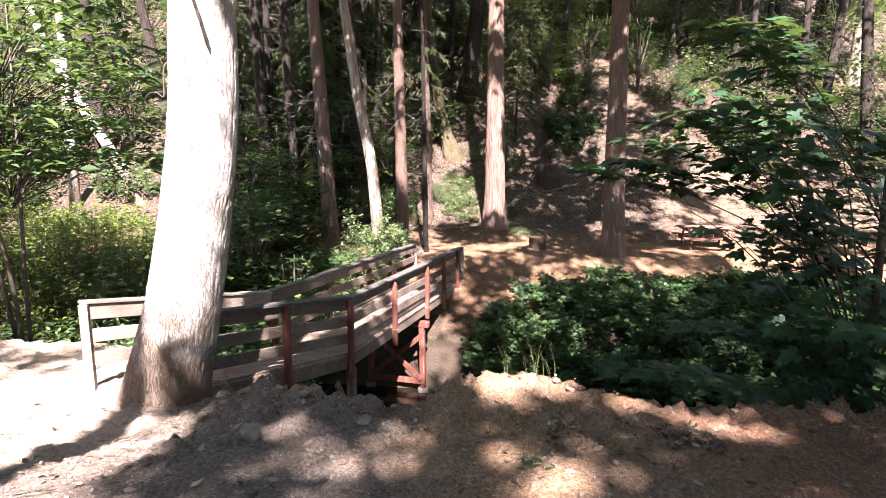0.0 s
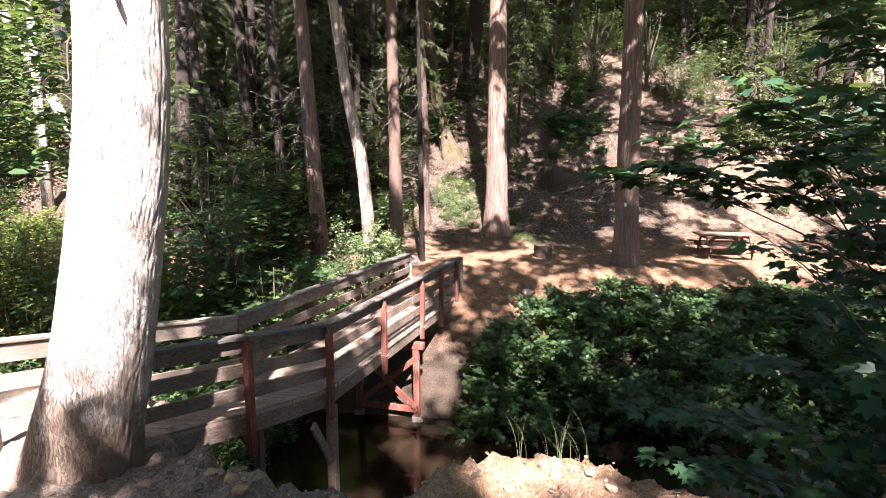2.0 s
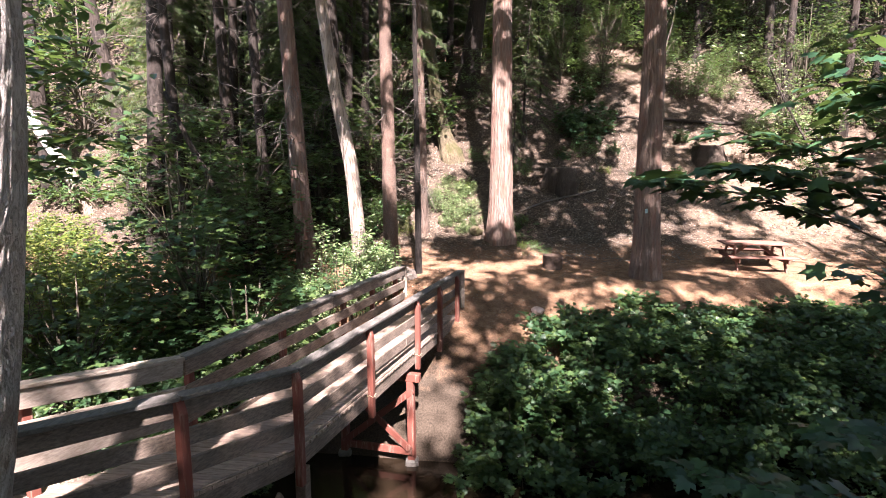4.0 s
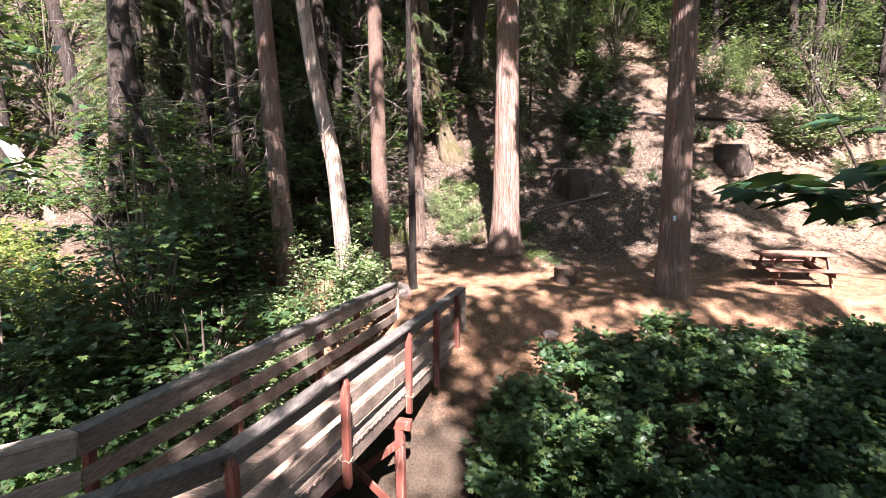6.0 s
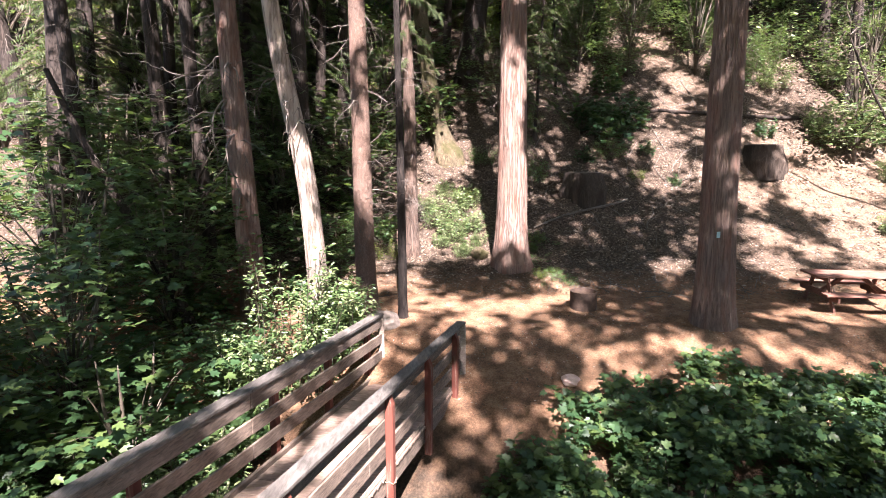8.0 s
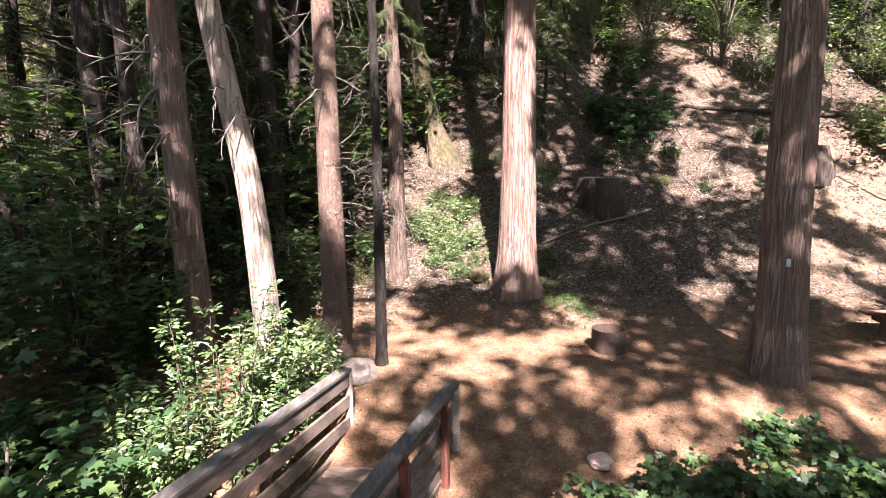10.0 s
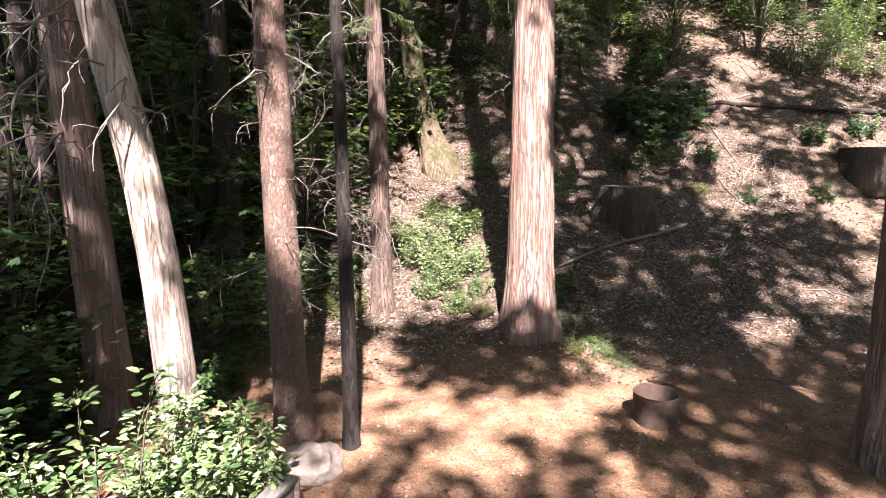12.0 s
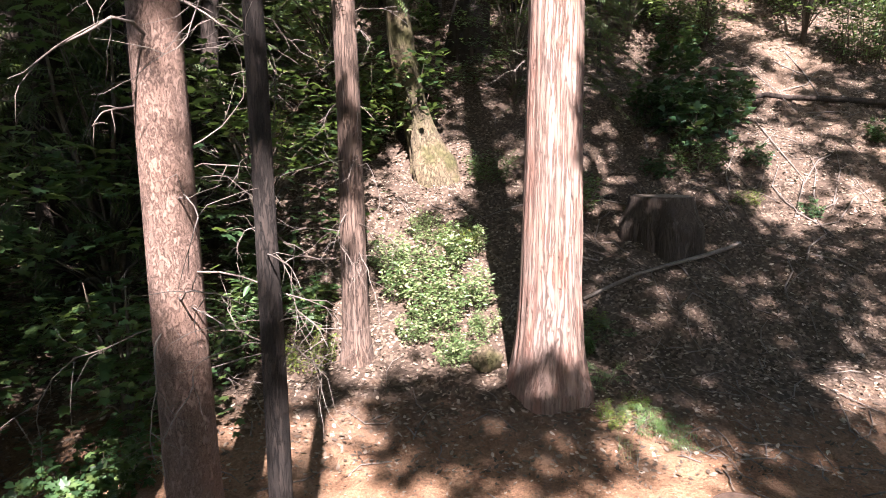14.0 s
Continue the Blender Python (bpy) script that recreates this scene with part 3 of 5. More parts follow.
for i in range(fan):
    t0, t1 = i / fan, (i + 0.93) / fan
    q = []
    for t in (t0, t1):
        y = 9.37 - (9.37 - 7.2) * t
        a = along(RIGHT, y) - Vector((0, 0, DECK_DROP))
        b = LEFT[1].lerp(LEFT[0] + Vector((0.25, 0.5, 0)), t) - Vector((0, 0, DECK_DROP))
        b.z = a.z
        q.append((a, b))
    bm = bmesh.new()
    lo = Vector((0, 0, -0.04))
    vs = [bm.verts.new(v) for v in (q[0][0], q[0][1], q[1][1], q[1][0])] + [bm.verts.new(v + lo) for v in (q[0][0], q[0][1], q[1][1], q[1][0])]
    for f in ((0, 1, 2, 3), (7, 6, 5, 4), (0, 4, 5, 1), (1, 5, 6, 2), (2, 6, 7, 3), (3, 7, 4, 0)):
        bm.faces.new([vs[k] for k in f])
    bmesh.ops.recalc_face_normals(bm, faces=bm.faces)
    part("deck_plank", bm, M_DECK, bridge)

# stringers
for s in (0.2, 0.8):
    a = RIGHT[2].lerp(LEFT[1], s) - Vector((0, 0, DECK_DROP + 0.045))
    b = RIGHT[3].lerp(LEFT[2], s) - Vector((0, 0, DECK_DROP + 0.045))
    part("stringer", beam_bm(a, b, 0.12, 0.3), M_WOOD, bridge)

# red trestle in the creek
side = (LEFT[2] - RIGHT[3]).normalized()
side.z = 0
tr = along(RIGHT, 13.05)
tr.z = -0.8
part("trestle_cap", beam_bm(tr - side * 0.16, tr + side * 1.5, 0.14, 0.15, bev=0.01), M_RED, bridge)
feet = []
for k in (0.02, 1.3):
    top = tr + side * k - Vector((0, 0, 0.155))
    foot = Vector((top.x, top.y - 0.12, -2.42)) + side * (-0.03 if k < 1 else 0.03)
    feet.append((top, foot))
    part("trestle_leg", beam_bm(foot, top, 0.13, 0.13, side=side, bev=0.01, centred=True), M_RED, bridge)
    bm = bmesh.new()
    bmesh.ops.create_cube(bm, size=1, matrix=Matrix.Translation(foot - Vector((0, 0, 0.16))) @ Matrix.Diagonal((0.24, 0.24, 0.36, 1)))
    bmesh.ops.bevel(bm, geom=bm.edges[:], offset=0.03, segments=1, affect="EDGES")
    part("footing", bm, M_CONCRETE, bridge, "concrete footing block")
part("trestle_sill", beam_bm(feet[0][1] + Vector((0, -0.07, 0.26)), feet[1][1] + Vector((0, -0.07, 0.26)), 0.05, 0.14), M_RED, bridge)
for a, b in ((feet[0][0], feet[1][1]), (feet[1][0], feet[0][1])):
    o = Vector((0, -0.075 if a is feet[0][0] else -0.125, 0))
    part("trestle_brace", beam_bm(a + o - Vector((0, 0, 0.1)), b + o + Vector((0, 0, 0.3)), 0.045, 0.12), M_RED, bridge)
# grey shore support
for k in (0.06, 0.94):
    p = RIGHT[2].lerp(LEFT[1], k) + d_main * 0.25
    part("shore_post", beam_bm(Vector((p.x, p.y, -2.6)), Vector((p.x, p.y, -0.66)), 0.14, 0.14, side=side, bev=0.01, centred=True), M_WOOD, bridge)
    part("shore_brace", beam_bm(Vector((p.x, p.y - 0.02, -1.5)), Vector((p.x, p.y, -0.72)) - d_main * 0.5, 0.05, 0.13, side=side), M_WOOD, bridge)


# ---------------------------------------------------------------- trees
# sunny spots: a point and the width of the gap in the crowns that lights it
LIT_BANK = [  # earth bank, pale trunk and path
    (0.45, 5.0, 1.0, 0.16), (0.95, 4.9, 1.0, 0.08), (1.6, 4.7, 0.85, 0.0), (2.3, 4.4, 0.8, 0.0), (2.1, 4.5, 0.8, 0.05), (2.6, 4.3, 0.9, 0.05),
    (-0.3, 4.2, 0.9, 0.03), (3.7, 4.4, 0.8, 0.08), (-2.66, 6.0, 4.7, 0.29), (-2.66, 6.0, 4.2, 0.29), (-2.68, 6.0, 3.7, 0.29), (-2.74, 6.0, 3.1, 0.29),
    (-2.82, 6.0, 2.6, 0.29), (-2.92, 6.0, 2.1, 0.29), (-3.02, 6.0, 1.6, 0.29), (-3.1, 6.0, 1.1, 0.1), (-4.6, 7.9, 0.6, 0.7), (2.2, 2.9, 0.9, 0.08), (3.3, 3.2, 0.9, 0.1), (4.4, 3.6, 0.9, 0.12),
    (4.4, 6.4, 5.0, 0.5), (-2.62, 4.6, 0.6, 0.1), (-2.55, 3.9, 0.7, 0.1), (-2.62, 5.2, 0.5, 0.12), (-2.5, 3.3, 0.8, 0.1)]
LIT_CREEK = [  # creek banks and shrubs
    (2.2, 13.6, -1.2, 0.12), (3.4, 13.2, -1.2, 0.12), (4.5, 16.9, -0.1, 0.15), (2.2, 15.2, -0.4, 0.1), (-3.3, 12.6, 0.6, 0.45), (-3.1, 13.8, 0.6, 0.4), (-2.3, 15.9, 0.6, 0.55),
    (-2.2, 16.0, 1.6, 0.55), (-1.7, 16.2, 0.6, 0.7), (2.4, 14.6, -0.7, 0.2), (6.5, 15.2, -0.4, 0.25), (-9.5, 13.6, 2.4, 2.2), (-8, 14.6, 1.8, 1.5),
    (-3.0, 15.0, 0.2, 0.6), (-3.0, 14.4, 0.8, 0.15), (-2.8, 15.2, 1.2, 0.2), (-6.5, 9.6, 1.2, 1.3), (-7.2, 9.0, 4.4, 1.6), (-10.5, 12.5, 3.5, 2.0)]
LIT_FLAT = [  # trunks and ground of the picnic flat
    (-2.25, 17.0, 1.7, 0.32), (-2.3, 17.0, 2.3, 0.34), (-2.4, 17, 2.8, 0.3), (1.95, 20.9, 1.7, 0.3), (1.95, 20.9, 2.3, 0.35), (1.95, 20.9, 2.9, 0.3), (1.95, 20.9, 3.7, 0.12),
    (1.9, 20.9, 4.6, 0.12), (-1.4, 18.4, 2.9, 0.22), (-1.4, 18.4, 3.3, 0.2), (1.9, 18.9, 0.0, 0.3), (2.9, 19.6, 0.0, 0.15), (0.6, 18.9, 0.0, 0.15),
    (-0.6, 18.0, 0.0, 0.15), (10.2, 18.6, 0.0, 1.1), (9.0, 17.9, 0.0, 0.35), (8.6, 19.6, 0.2, 0.35), (8.6, 21.0, 0.8, 0.45), (11.6, 18.9, 0.0, 0.4), (3.3, 19.8, 0.1, 0.1), (-0.2, 19.7, 0.1, 0.12), (1.0, 17.6, 0.0, 0.1), (2.4, 17.4, 0.0, 0.1), (5.95, 21.2, 0.5, 0.2), (2.9, 20.5, 0.3, 0.12),
    (11.0, 20.2, 0.4, 0.5), (1.3, 19.2, 0.05, 0.2), (0.1, 19.2, 0.05, 0.12), (2.4, 19.3, 0.05, 0.15), (-1.9, 18.3, 0.0, 0.12), (0.8, 18.3, 0.0, 0.1)]
LIT_SLOPE = [  # hillside
    (9.3, 24.2, 2.1, 0.4), (7.9, 26.3, 3.9, 0.25), (0.35, 25.4, 3.4, 0.7), (0.6, 22.7, 1.4, 0.9), (0.3, 23.5, 2.0, 0.5), (9.1, 31.5, 8.0, 0.35), (8.9, 28.9, 5.95, 0.55),
    (8.2, 27.7, 5.0, 0.4), (11.8, 24.3, 2.2, 0.35), (10.9, 23.9, 1.9, 0.3), (7.4, 25.5, 3.2, 0.35), (6.9, 24.7, 2.5, 0.3), (8.4, 24.95, 2.7, 0.3),
    (-2.0, 22.5, 1.1, 0.3), (0.8, 23.7, 1.8, 0.4), (0.35, 25.5, 2.6, 0.4), (-12.6, 22.9, 2.4, 0.6), (-13.2, 22.9, 3.6, 0.6), (-13.9, 22.9, 5.0, 0.6),
    (8.6, 30.2, 6.9, 0.4), (10.0, 30.4, 7.1, 0.3), (7.0, 31.2, 7.7, 0.3), (5.6, 29.6, 6.5, 0.25), (4.6, 31.6, 8.0, 0.4), (9.0, 22.4, 1.4, 0.35), (7.6, 22.0, 1.0, 0.15), (10.0, 21.9, 0.9, 0.25)]
LITP = np.array(LIT_BANK + LIT_CREEK + LIT_FLAT + LIT_SLOPE)


def sunny(p, grow=1.0):
    """Which of the points lie in a gap through which the sun reaches a sunny spot."""
    s = np.array(SUN)
    hit = np.zeros(len(p), bool)
    for q in LITP:
        d = p - q[:3]
        k = d @ s
        hit |= (np.linalg.norm(d - k[:, None] * s, axis=1) < q[3] * grow + 0.22) & (k > 0)
    return hit


def trunk_path(axis, height, n=40, deep=0.6):
    """Points up a trunk whose middle passes through axis: rows of height, x, y from the base."""
    hs, xs, ys = zip(*axis)
    out = []
    for i in range(n):
        z = -deep + (height + deep) * (i / (n - 1)) ** 1.25
        near = [z + o for o in (-0.5, -0.25, 0, 0.25, 0.5)]
        out.append(Vector((float(np.mean(np.interp(near, hs, xs))), float(np.mean(np.interp(near, hs, ys))), z)))
    return out


def trunk(ob, axis, height, r, bark, flare=0.35, furrow=0.07, seg=56, n=70, fine=7.0, seed=0.0, deep=0.6, blocky=1.0):
    path = trunk_path(axis, height, n, deep)
    radii = [r * (1 + flare * math.exp(-max(0, p.z) / (r * 1.6))) * (1 - 0.62 * max(0, p.z) / height) for p in path]

    def ridge(t, p):
        c, s = math.cos(t), math.sin(t)
        a = noise.noise(Vector((c * fine * 0.5 + seed, s * fine * 0.5, p.z * 0.45 * blocky)))
        b = noise.noise(Vector((c * fine + seed, s * fine + 5, p.z * 0.9 * blocky)))
        f = noise.noise(Vector((c * 1.5 + seed + 3, s * 1.5, 1.0)))
        return 1 + furrow * (1 - 2.2 * abs(a)) + furrow * 0.5 * b + f * 0.35 * flare * math.exp(-max(0, p.z) / (r * 2.2))
    v, f = tube_data(path, radii, seg, ridge if furrow else None)
    return mesh_object("trunk", v, f, bark, ob), path, radii


def twig_tubes(path, radii, count, low, high, length, droop=0.5, rad=0.014, sub=3, toward=None):
    """Crooked dead twigs with side shoots, thin and uneven."""
    out = []
    for i in range(count):
        z = rng.uniform(low, high)
        k = min(range(len(path)), key=lambda j: abs(path[j].z - z))
        a = rng.uniform(0, 2 * math.pi) if toward is None else toward + rng.normal(0, 0.7)
        d = np.array([math.cos(a), math.sin(a), rng.uniform(-0.4, 0.5)])
        cur = np.array(path[k]) + d * radii[k] * 0.7
        ln = length * rng.uniform(0.25, 1.2)
        r = rad * rng.uniform(0.5, 1.0)
        dr = droop * rng.uniform(0.2, 1.3)
        pts, step = [cur], ln / 8
        for s in range(8):
            d = unit(d + np.array([0, 0, -dr * 0.16]) + rng.normal(0, 0.24, 3))
            cur = cur + d * step * rng.uniform(0.6, 1.4)
            pts.append(cur)
            if sub and rng.uniform() < 0.2 * sub:
                e = unit(d + rng.normal(0, 0.7, 3))
                q, c2 = [cur], cur
                for j in range(4):
                    e = unit(e + rng.normal(0, 0.25, 3) + np.array([0, 0, -dr * 0.12]))
                    c2 = c2 + e * step * rng.uniform(0.4, 1.1)
                    q.append(c2)
                out.append(([list(x) for x in q], list(np.linspace(r * 0.5, r * 0.15, 5)), 4))
        out.append(([list(x) for x in pts], list(np.linspace(r, r * 0.25, 9)), 5))
    return out


# how much sun the crowns let through: x from, to, y from, to, share
SHARE_NEAR = (
    (-40, 40, -20, 60, 0.3), (-2.6, 8, -4, 7, 0.34), (0.6, 9, 2.2, 6, 0.35), (-10, -2.45, 2.8, 6.6, 1.4), (-10, -3.9, 6.6, 9.0, 1.4), (-3.4, 1.2, 7, 16, 0.4),
    (-9, -2.6, 9, 14.4, 0.04), (-3.8, -1.7, 8, 13.2, -0.05), (-9, -2.2, 14.4, 18, 0.27), (-22, -7.5, 8.6, 24, 0.55), (-22, -7.0, 8.6, 13, 0.2), (1.0, 9, 9, 16.4, 0.17), (9, 16, 9, 16.5, 0.45))
SHARE_FAR = (
    (-2.2, 7.5, 16, 20.4, 0.3), (7.5, 15, 16.2, 20, 0.42), (-9, -2.0, 18, 34, 0.23), (-26, -8.5, 18, 36, 0.75), (-2, 2.5, 20, 26, 0.42), (2.2, 6.5, 20.4, 29.0, -0.4),
    (6.4, 15, 20, 27, 0.1), (-3.7, -1.6, 20.3, 23.5, -0.2), (-2, 6, 26, 40, 0.25), (6, 24, 27, 40, 0.17), (10.8, 22, 21, 31.5, 0.6), (4.5, 6.1, 17.6, 24, 0.14), (-4.6, -3.2, 20, 26, 0.1),
    (-2.8, -1.7, 20, 24, 0.1))
CANOPY = []


def gap_value(x, y):
    v = noise.noise(Vector((x * 0.75, y * 0.75, 8.1))) * 0.62 + noise.noise(Vector((x * 2.1, y * 2.1, 2.3))) * 0.4 + noise.noise(Vector((x * 4.6, y * 4.6, 5.3))) * 0.26
    return 0.5 + 0.9 * v


def sun_share(x, y):
    x, y = x + 0.8 * noise.noise(Vector((x * 0.5, y * 0.5, 1))), y + 0.8 * noise.noise(Vector((x * 0.5, y * 0.5, 5)))
    out = 0.3
    for x0, x1, y0, y1, v in SHARE_NEAR + SHARE_FAR:
        if x0 < x < x1 and y0 < y < y1:
            out = v
    return out


def plant_crowns(count, per, shape, size, material):
    """Unseen crowns of leaf clumps on limbs, laid out to shade the ground: each clump hangs on the nearest tree, and
    gaps let spots of sun reach the ground.
    """
    s = np.array(SUN)
    held = [([], [], []) for _ in CANOPY]
    for i in range(count):
        g = np.array([rng.uniform(-18, 22), rng.uniform(-5, 46), 0])
        if gap_value(g[0], g[1]) < sun_share(g[0], g[1]) - 0.04:
            continue
        g[2] = ground_z(g[0], g[1], False)
        top = max(9.6, g[2] + 7.5) + rng.uniform(0, 4.5)
        c = g + s * (top - g[2]) / s[2]
        if sunny(c[None], 0.95)[0]:
            continue
        k = min(range(len(CANOPY)), key=lambda j: (CANOPY[j][1] - c[0]) ** 2 + (CANOPY[j][2] - c[1]) ** 2)
        o = jitter(per, 1) * [0.55, 0.55, 0.3]
        gl = g + o - s * (o[:, 2:] / s[2])
        ok = np.array([gap_value(x, y) > sun_share(x, y) + 0.06 for x, y, _ in gl]) & ~sunny(c + o)
        held[k][0].append((c + o)[ok])
        if i % 10 == 0 and ok.any():
            held[k][1].append(c)
    for (ob, x, y, bark), (pts, ends, _) in zip(CANOPY, held):
        if not pts:
            continue
        org = np.array(ob.location)
        limbs = []
        for q in ends:
            away = np.linalg.norm(q[:2] - [x, y])
            a = np.array([x, y, max(org[2] + 6.5, min(org[2] + 13, q[2] - 0.5 - 0.3 * away))])
            limbs.append(([list(a + (q - a) * t + np.array([0, 0, 0.06 * away * math.sin(math.pi * t)]) - org) for t in (0, 0.33, 0.67, 1)], [0.07, 0.05, 0.03, 0.012], 5))
        if limbs:
            tagged(join_tubes("limbs", limbs, bark, ob), kind="stuff")
        p = np.concatenate(pts)
        m = len(p)
        ang = rng.uniform(0, 2 * math.pi, m)
        d = np.stack([np.cos(ang), np.sin(ang), rng.normal(-0.15, 0.3, m)], 1)
        u = s * 0.8 + [0, 0, 0.4] + jitter(m, 0.35)
        tagged(leaves("crown", shape, p - org, d, u, size * rng.uniform(0.7, 1.3, m), material, ob), kind="stuff")


def forest_tree(name, label, x, y, axis, height, r, bark, crown_spec=None, twigs=None, z=None, category="tree", group="", **kw):
    """A tree on the ground: furrowed trunk, dead twigs, and, where crown_spec is set, a share of the canopy."""
    ob = thing(name, label, category, (x, y, ground_z(x, y) if z is None else z), group)
    _, path, radii = trunk(ob, axis, height, r, bark, seed=x, **kw)
    if twigs:
        tagged(join_tubes("dead_twig", [t for spec in twigs for t in twig_tubes(path, radii, *spec)], M_TWIG, ob), kind="stuff")
    if crown_spec:
        CANOPY.append((ob, x + axis[-1][1], y + axis[-1][2], bark))
    return ob


# the pale leaning tree beside the bridge
fore = forest_tree("pale_bark_tree", "large leaning tree with pale grey furrowed bark beside the bridge", -3.26, 6.39,
                   ((-1, -0.16, 0), (0, -0.08, 0), (0.2, -0.03, 0), (0.8, 0.16, 0), (1.5, 0.325, 0), (2.4, 0.49, 0), (3.4, 0.645, 0), (4.4, 0.68, 0), (9, 0.9, 0.1)), 15, 0.41, M_PALE,
                   True, None, z=0.1, flare=0.28, furrow=0.03, seg=180, n=320, fine=24.0, blocky=12.0)
# broken limb and hooked twig on its bark
_p = eased([(0.87, -0.26, 3.92), (0.83, -0.3, 4.1), (0.79, -0.33, 4.3), (0.72, -0.38, 4.6)])
join_tubes("broken_limb", [(_p, list(np.interp(np.linspace(0, 1, len(_p)), [0, 0.3, 1], [0.012, 0.024, 0.018])), 6)], M_DARKBARK, fore)
_p = eased([(0.36, -0.08, 3.95), (0.29, -0.12, 3.88), (0.28, -0.14, 3.7), (0.27, -0.14, 3.56), (0.2, -0.14, 3.6), (0.12, -0.15, 3.59), (0.07, -0.15, 3.52), (0.12, -0.14, 3.45), (0.2, -0.12, 3.46), (0.27, -0.1, 3.4)])
join_tubes("hooked_twig", [(_p, list(np.linspace(0.009, 0.004, len(_p))), 6)], M_STEM, fore)

# conifers at the far end of the bridge
forest_tree("cedar_tree", "tall cedar with reddish fibrous bark, sunlit trunk", 1.94, 21.25, ((-1, 0.02, 0), (0, 0, 0), (1.6, 0.0, 0), (5.3, -0.03, 0), (16, -0.1, 0)), 17, 0.365, M_CEDAR,
            True, [(14, 2.6, 6.5, 0.5, 0.6, 0.008, 2)], flare=0.42, furrow=0.06, seg=140, n=170, fine=11)
forest_tree("cedar_tree", "tall cedar with dark red-brown stringy bark", 5.36, 17.74, ((-1, 0.03, 0), (0, 0.02, 0), (1.4, 0, 0), (2.8, -0.04, 0), (5.6, -0.06, 0), (16, -0.2, 0)), 17, 0.325, M_CEDAR,
            True, [(10, 3.0, 6.5, 0.7, 0.5, 0.008, 2)], flare=0.3, furrow=0.06, seg=120, n=150, fine=10)
forest_tree("leaning_tree", "slender leaning tree with smooth peeling sunlit bark", -1.99, 17.12, ((-1, 0.1, 0), (0, 0.065, 0), (1.5, -0.03, 0), (2.2, -0.075, 0), (2.9, -0.14, 0), (3.5, -0.24, 0), (4.3, -0.41, 0), (5.1, -0.55, 0), (14, -1.7, 0)),
            14, 0.182, M_SMOOTH, True, [(16, 3.4, 7.5, 1.2, 1.2, 0.013, 3)], flare=0.25, furrow=0.05, seg=60, n=110, fine=7)
forest_tree("cedar_tree", "dark red-brown cedar trunk beside a leaning tree", -3.75, 19.0, ((-1, 0.02, 0), (0, 0, 0), (1, -0.05, 0), (2.2, -0.11, 0), (4.6, -0.22, 0), (16, -0.8, 0)), 16, 0.26, M_CEDAR,
            True, [(14, 3.2, 8.5, 1.2, 0.9, 0.012, 3), (9, 3.6, 5.4, 1.7, 1.7, 0.026, 4, -1.9)], flare=0.3, furrow=0.04, seg=72, n=90, fine=10)
forest_tree("fir_tree", "straight fir with grey-brown scaly bark", -1.29, 18.44, ((-1, 0.03, 0), (0, 0, 0), (1.2, -0.04, 0), (4, -0.07, 0), (16, -0.25, 0)), 16, 0.2, M_FIR,
            True, [(16, 1.6, 3.4, 1.2, 0.9, 0.009, 3), (22, 3.5, 8.0, 1.0, 0.8, 0.012, 3)], flare=0.3, furrow=0.03, seg=64, n=90, fine=12)
forest_tree("dead_sapling", "thin dark charred trunk with dead twigs", -0.56, 18.15, ((-1, 0, 0), (0, 0, 0), (1.3, 0.0, 0), (3.2, -0.02, 0), (5.2, -0.05, 0), (9, -0.1, 0)), 9, 0.088, M_CHAR,
            None, [(22, 1.6, 5.0, 0.9, 1.3, 0.007, 3)], flare=0.25, furrow=0.06, seg=32, n=60, fine=6)
forest_tree("young_cedar", "slim cedar with grey-brown bark and dead side twigs", -0.56, 21.8, ((-1, 0, 0), (0, 0, 0), (1.3, -0.02, 0), (3.5, -0.03, 0), (5.4, -0.1, 0), (14, -0.3, 0)), 14, 0.17, M_YOUNG,
            True, [(22, 1.2, 4.5, 1.1, 1.4, 0.008, 3)], flare=0.35, furrow=0.06, seg=56, n=80, fine=8)
forest_tree("mossy_tree", "crooked tree with a moss-covered flared base", 0.22, 25.8, ((-1, 0.4, -0.3), (0, 0.2, -0.1), (0.8, -0.12, 0), (1.6, -0.3, 0), (2.6, -0.45, 0), (6, -0.9, 0.4), (12, -1.2, 1)), 12, 0.26, M_MOSSY,
            True, None, flare=0.75, furrow=0.12, seg=60, n=80, fine=6, deep=1.4, z=ground_z(0.22, 25.8) - 0.2)
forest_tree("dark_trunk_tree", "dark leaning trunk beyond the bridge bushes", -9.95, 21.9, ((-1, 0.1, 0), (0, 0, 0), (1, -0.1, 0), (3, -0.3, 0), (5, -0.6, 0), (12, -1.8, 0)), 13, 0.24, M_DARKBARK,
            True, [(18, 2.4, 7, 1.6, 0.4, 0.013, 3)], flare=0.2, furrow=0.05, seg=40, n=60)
forest_tree("white_bark_tree", "leaning tree with sunlit whitish bark among shrubs", -12.2, 22.9, ((-1, 0.4, 0), (0, 0.0, 0), (1.5, -0.7, 0), (3, -1.6, 0), (6.3, -3.3, 0), (11, -4.6, 0)), 11, 0.22, M_PALE,
            True, [(10, 2.0, 6, 1.4, 0.2, 0.02, 3)], flare=0.2, furrow=0.03, seg=40, n=60)
forest_tree("white_bark_tree", "upright sunlit whitish trunk among shrubs", -14.6, 22.5, ((-1, 0, 0), (0, 0, 0), (5, 0.1, 0), (12, 0.2, 0)), 12, 0.2, M_PALE,
            True, [(10, 3.0, 8, 1.4, 0.2, 0.02, 3)], flare=0.2, furrow=0.03, seg=30, n=50)
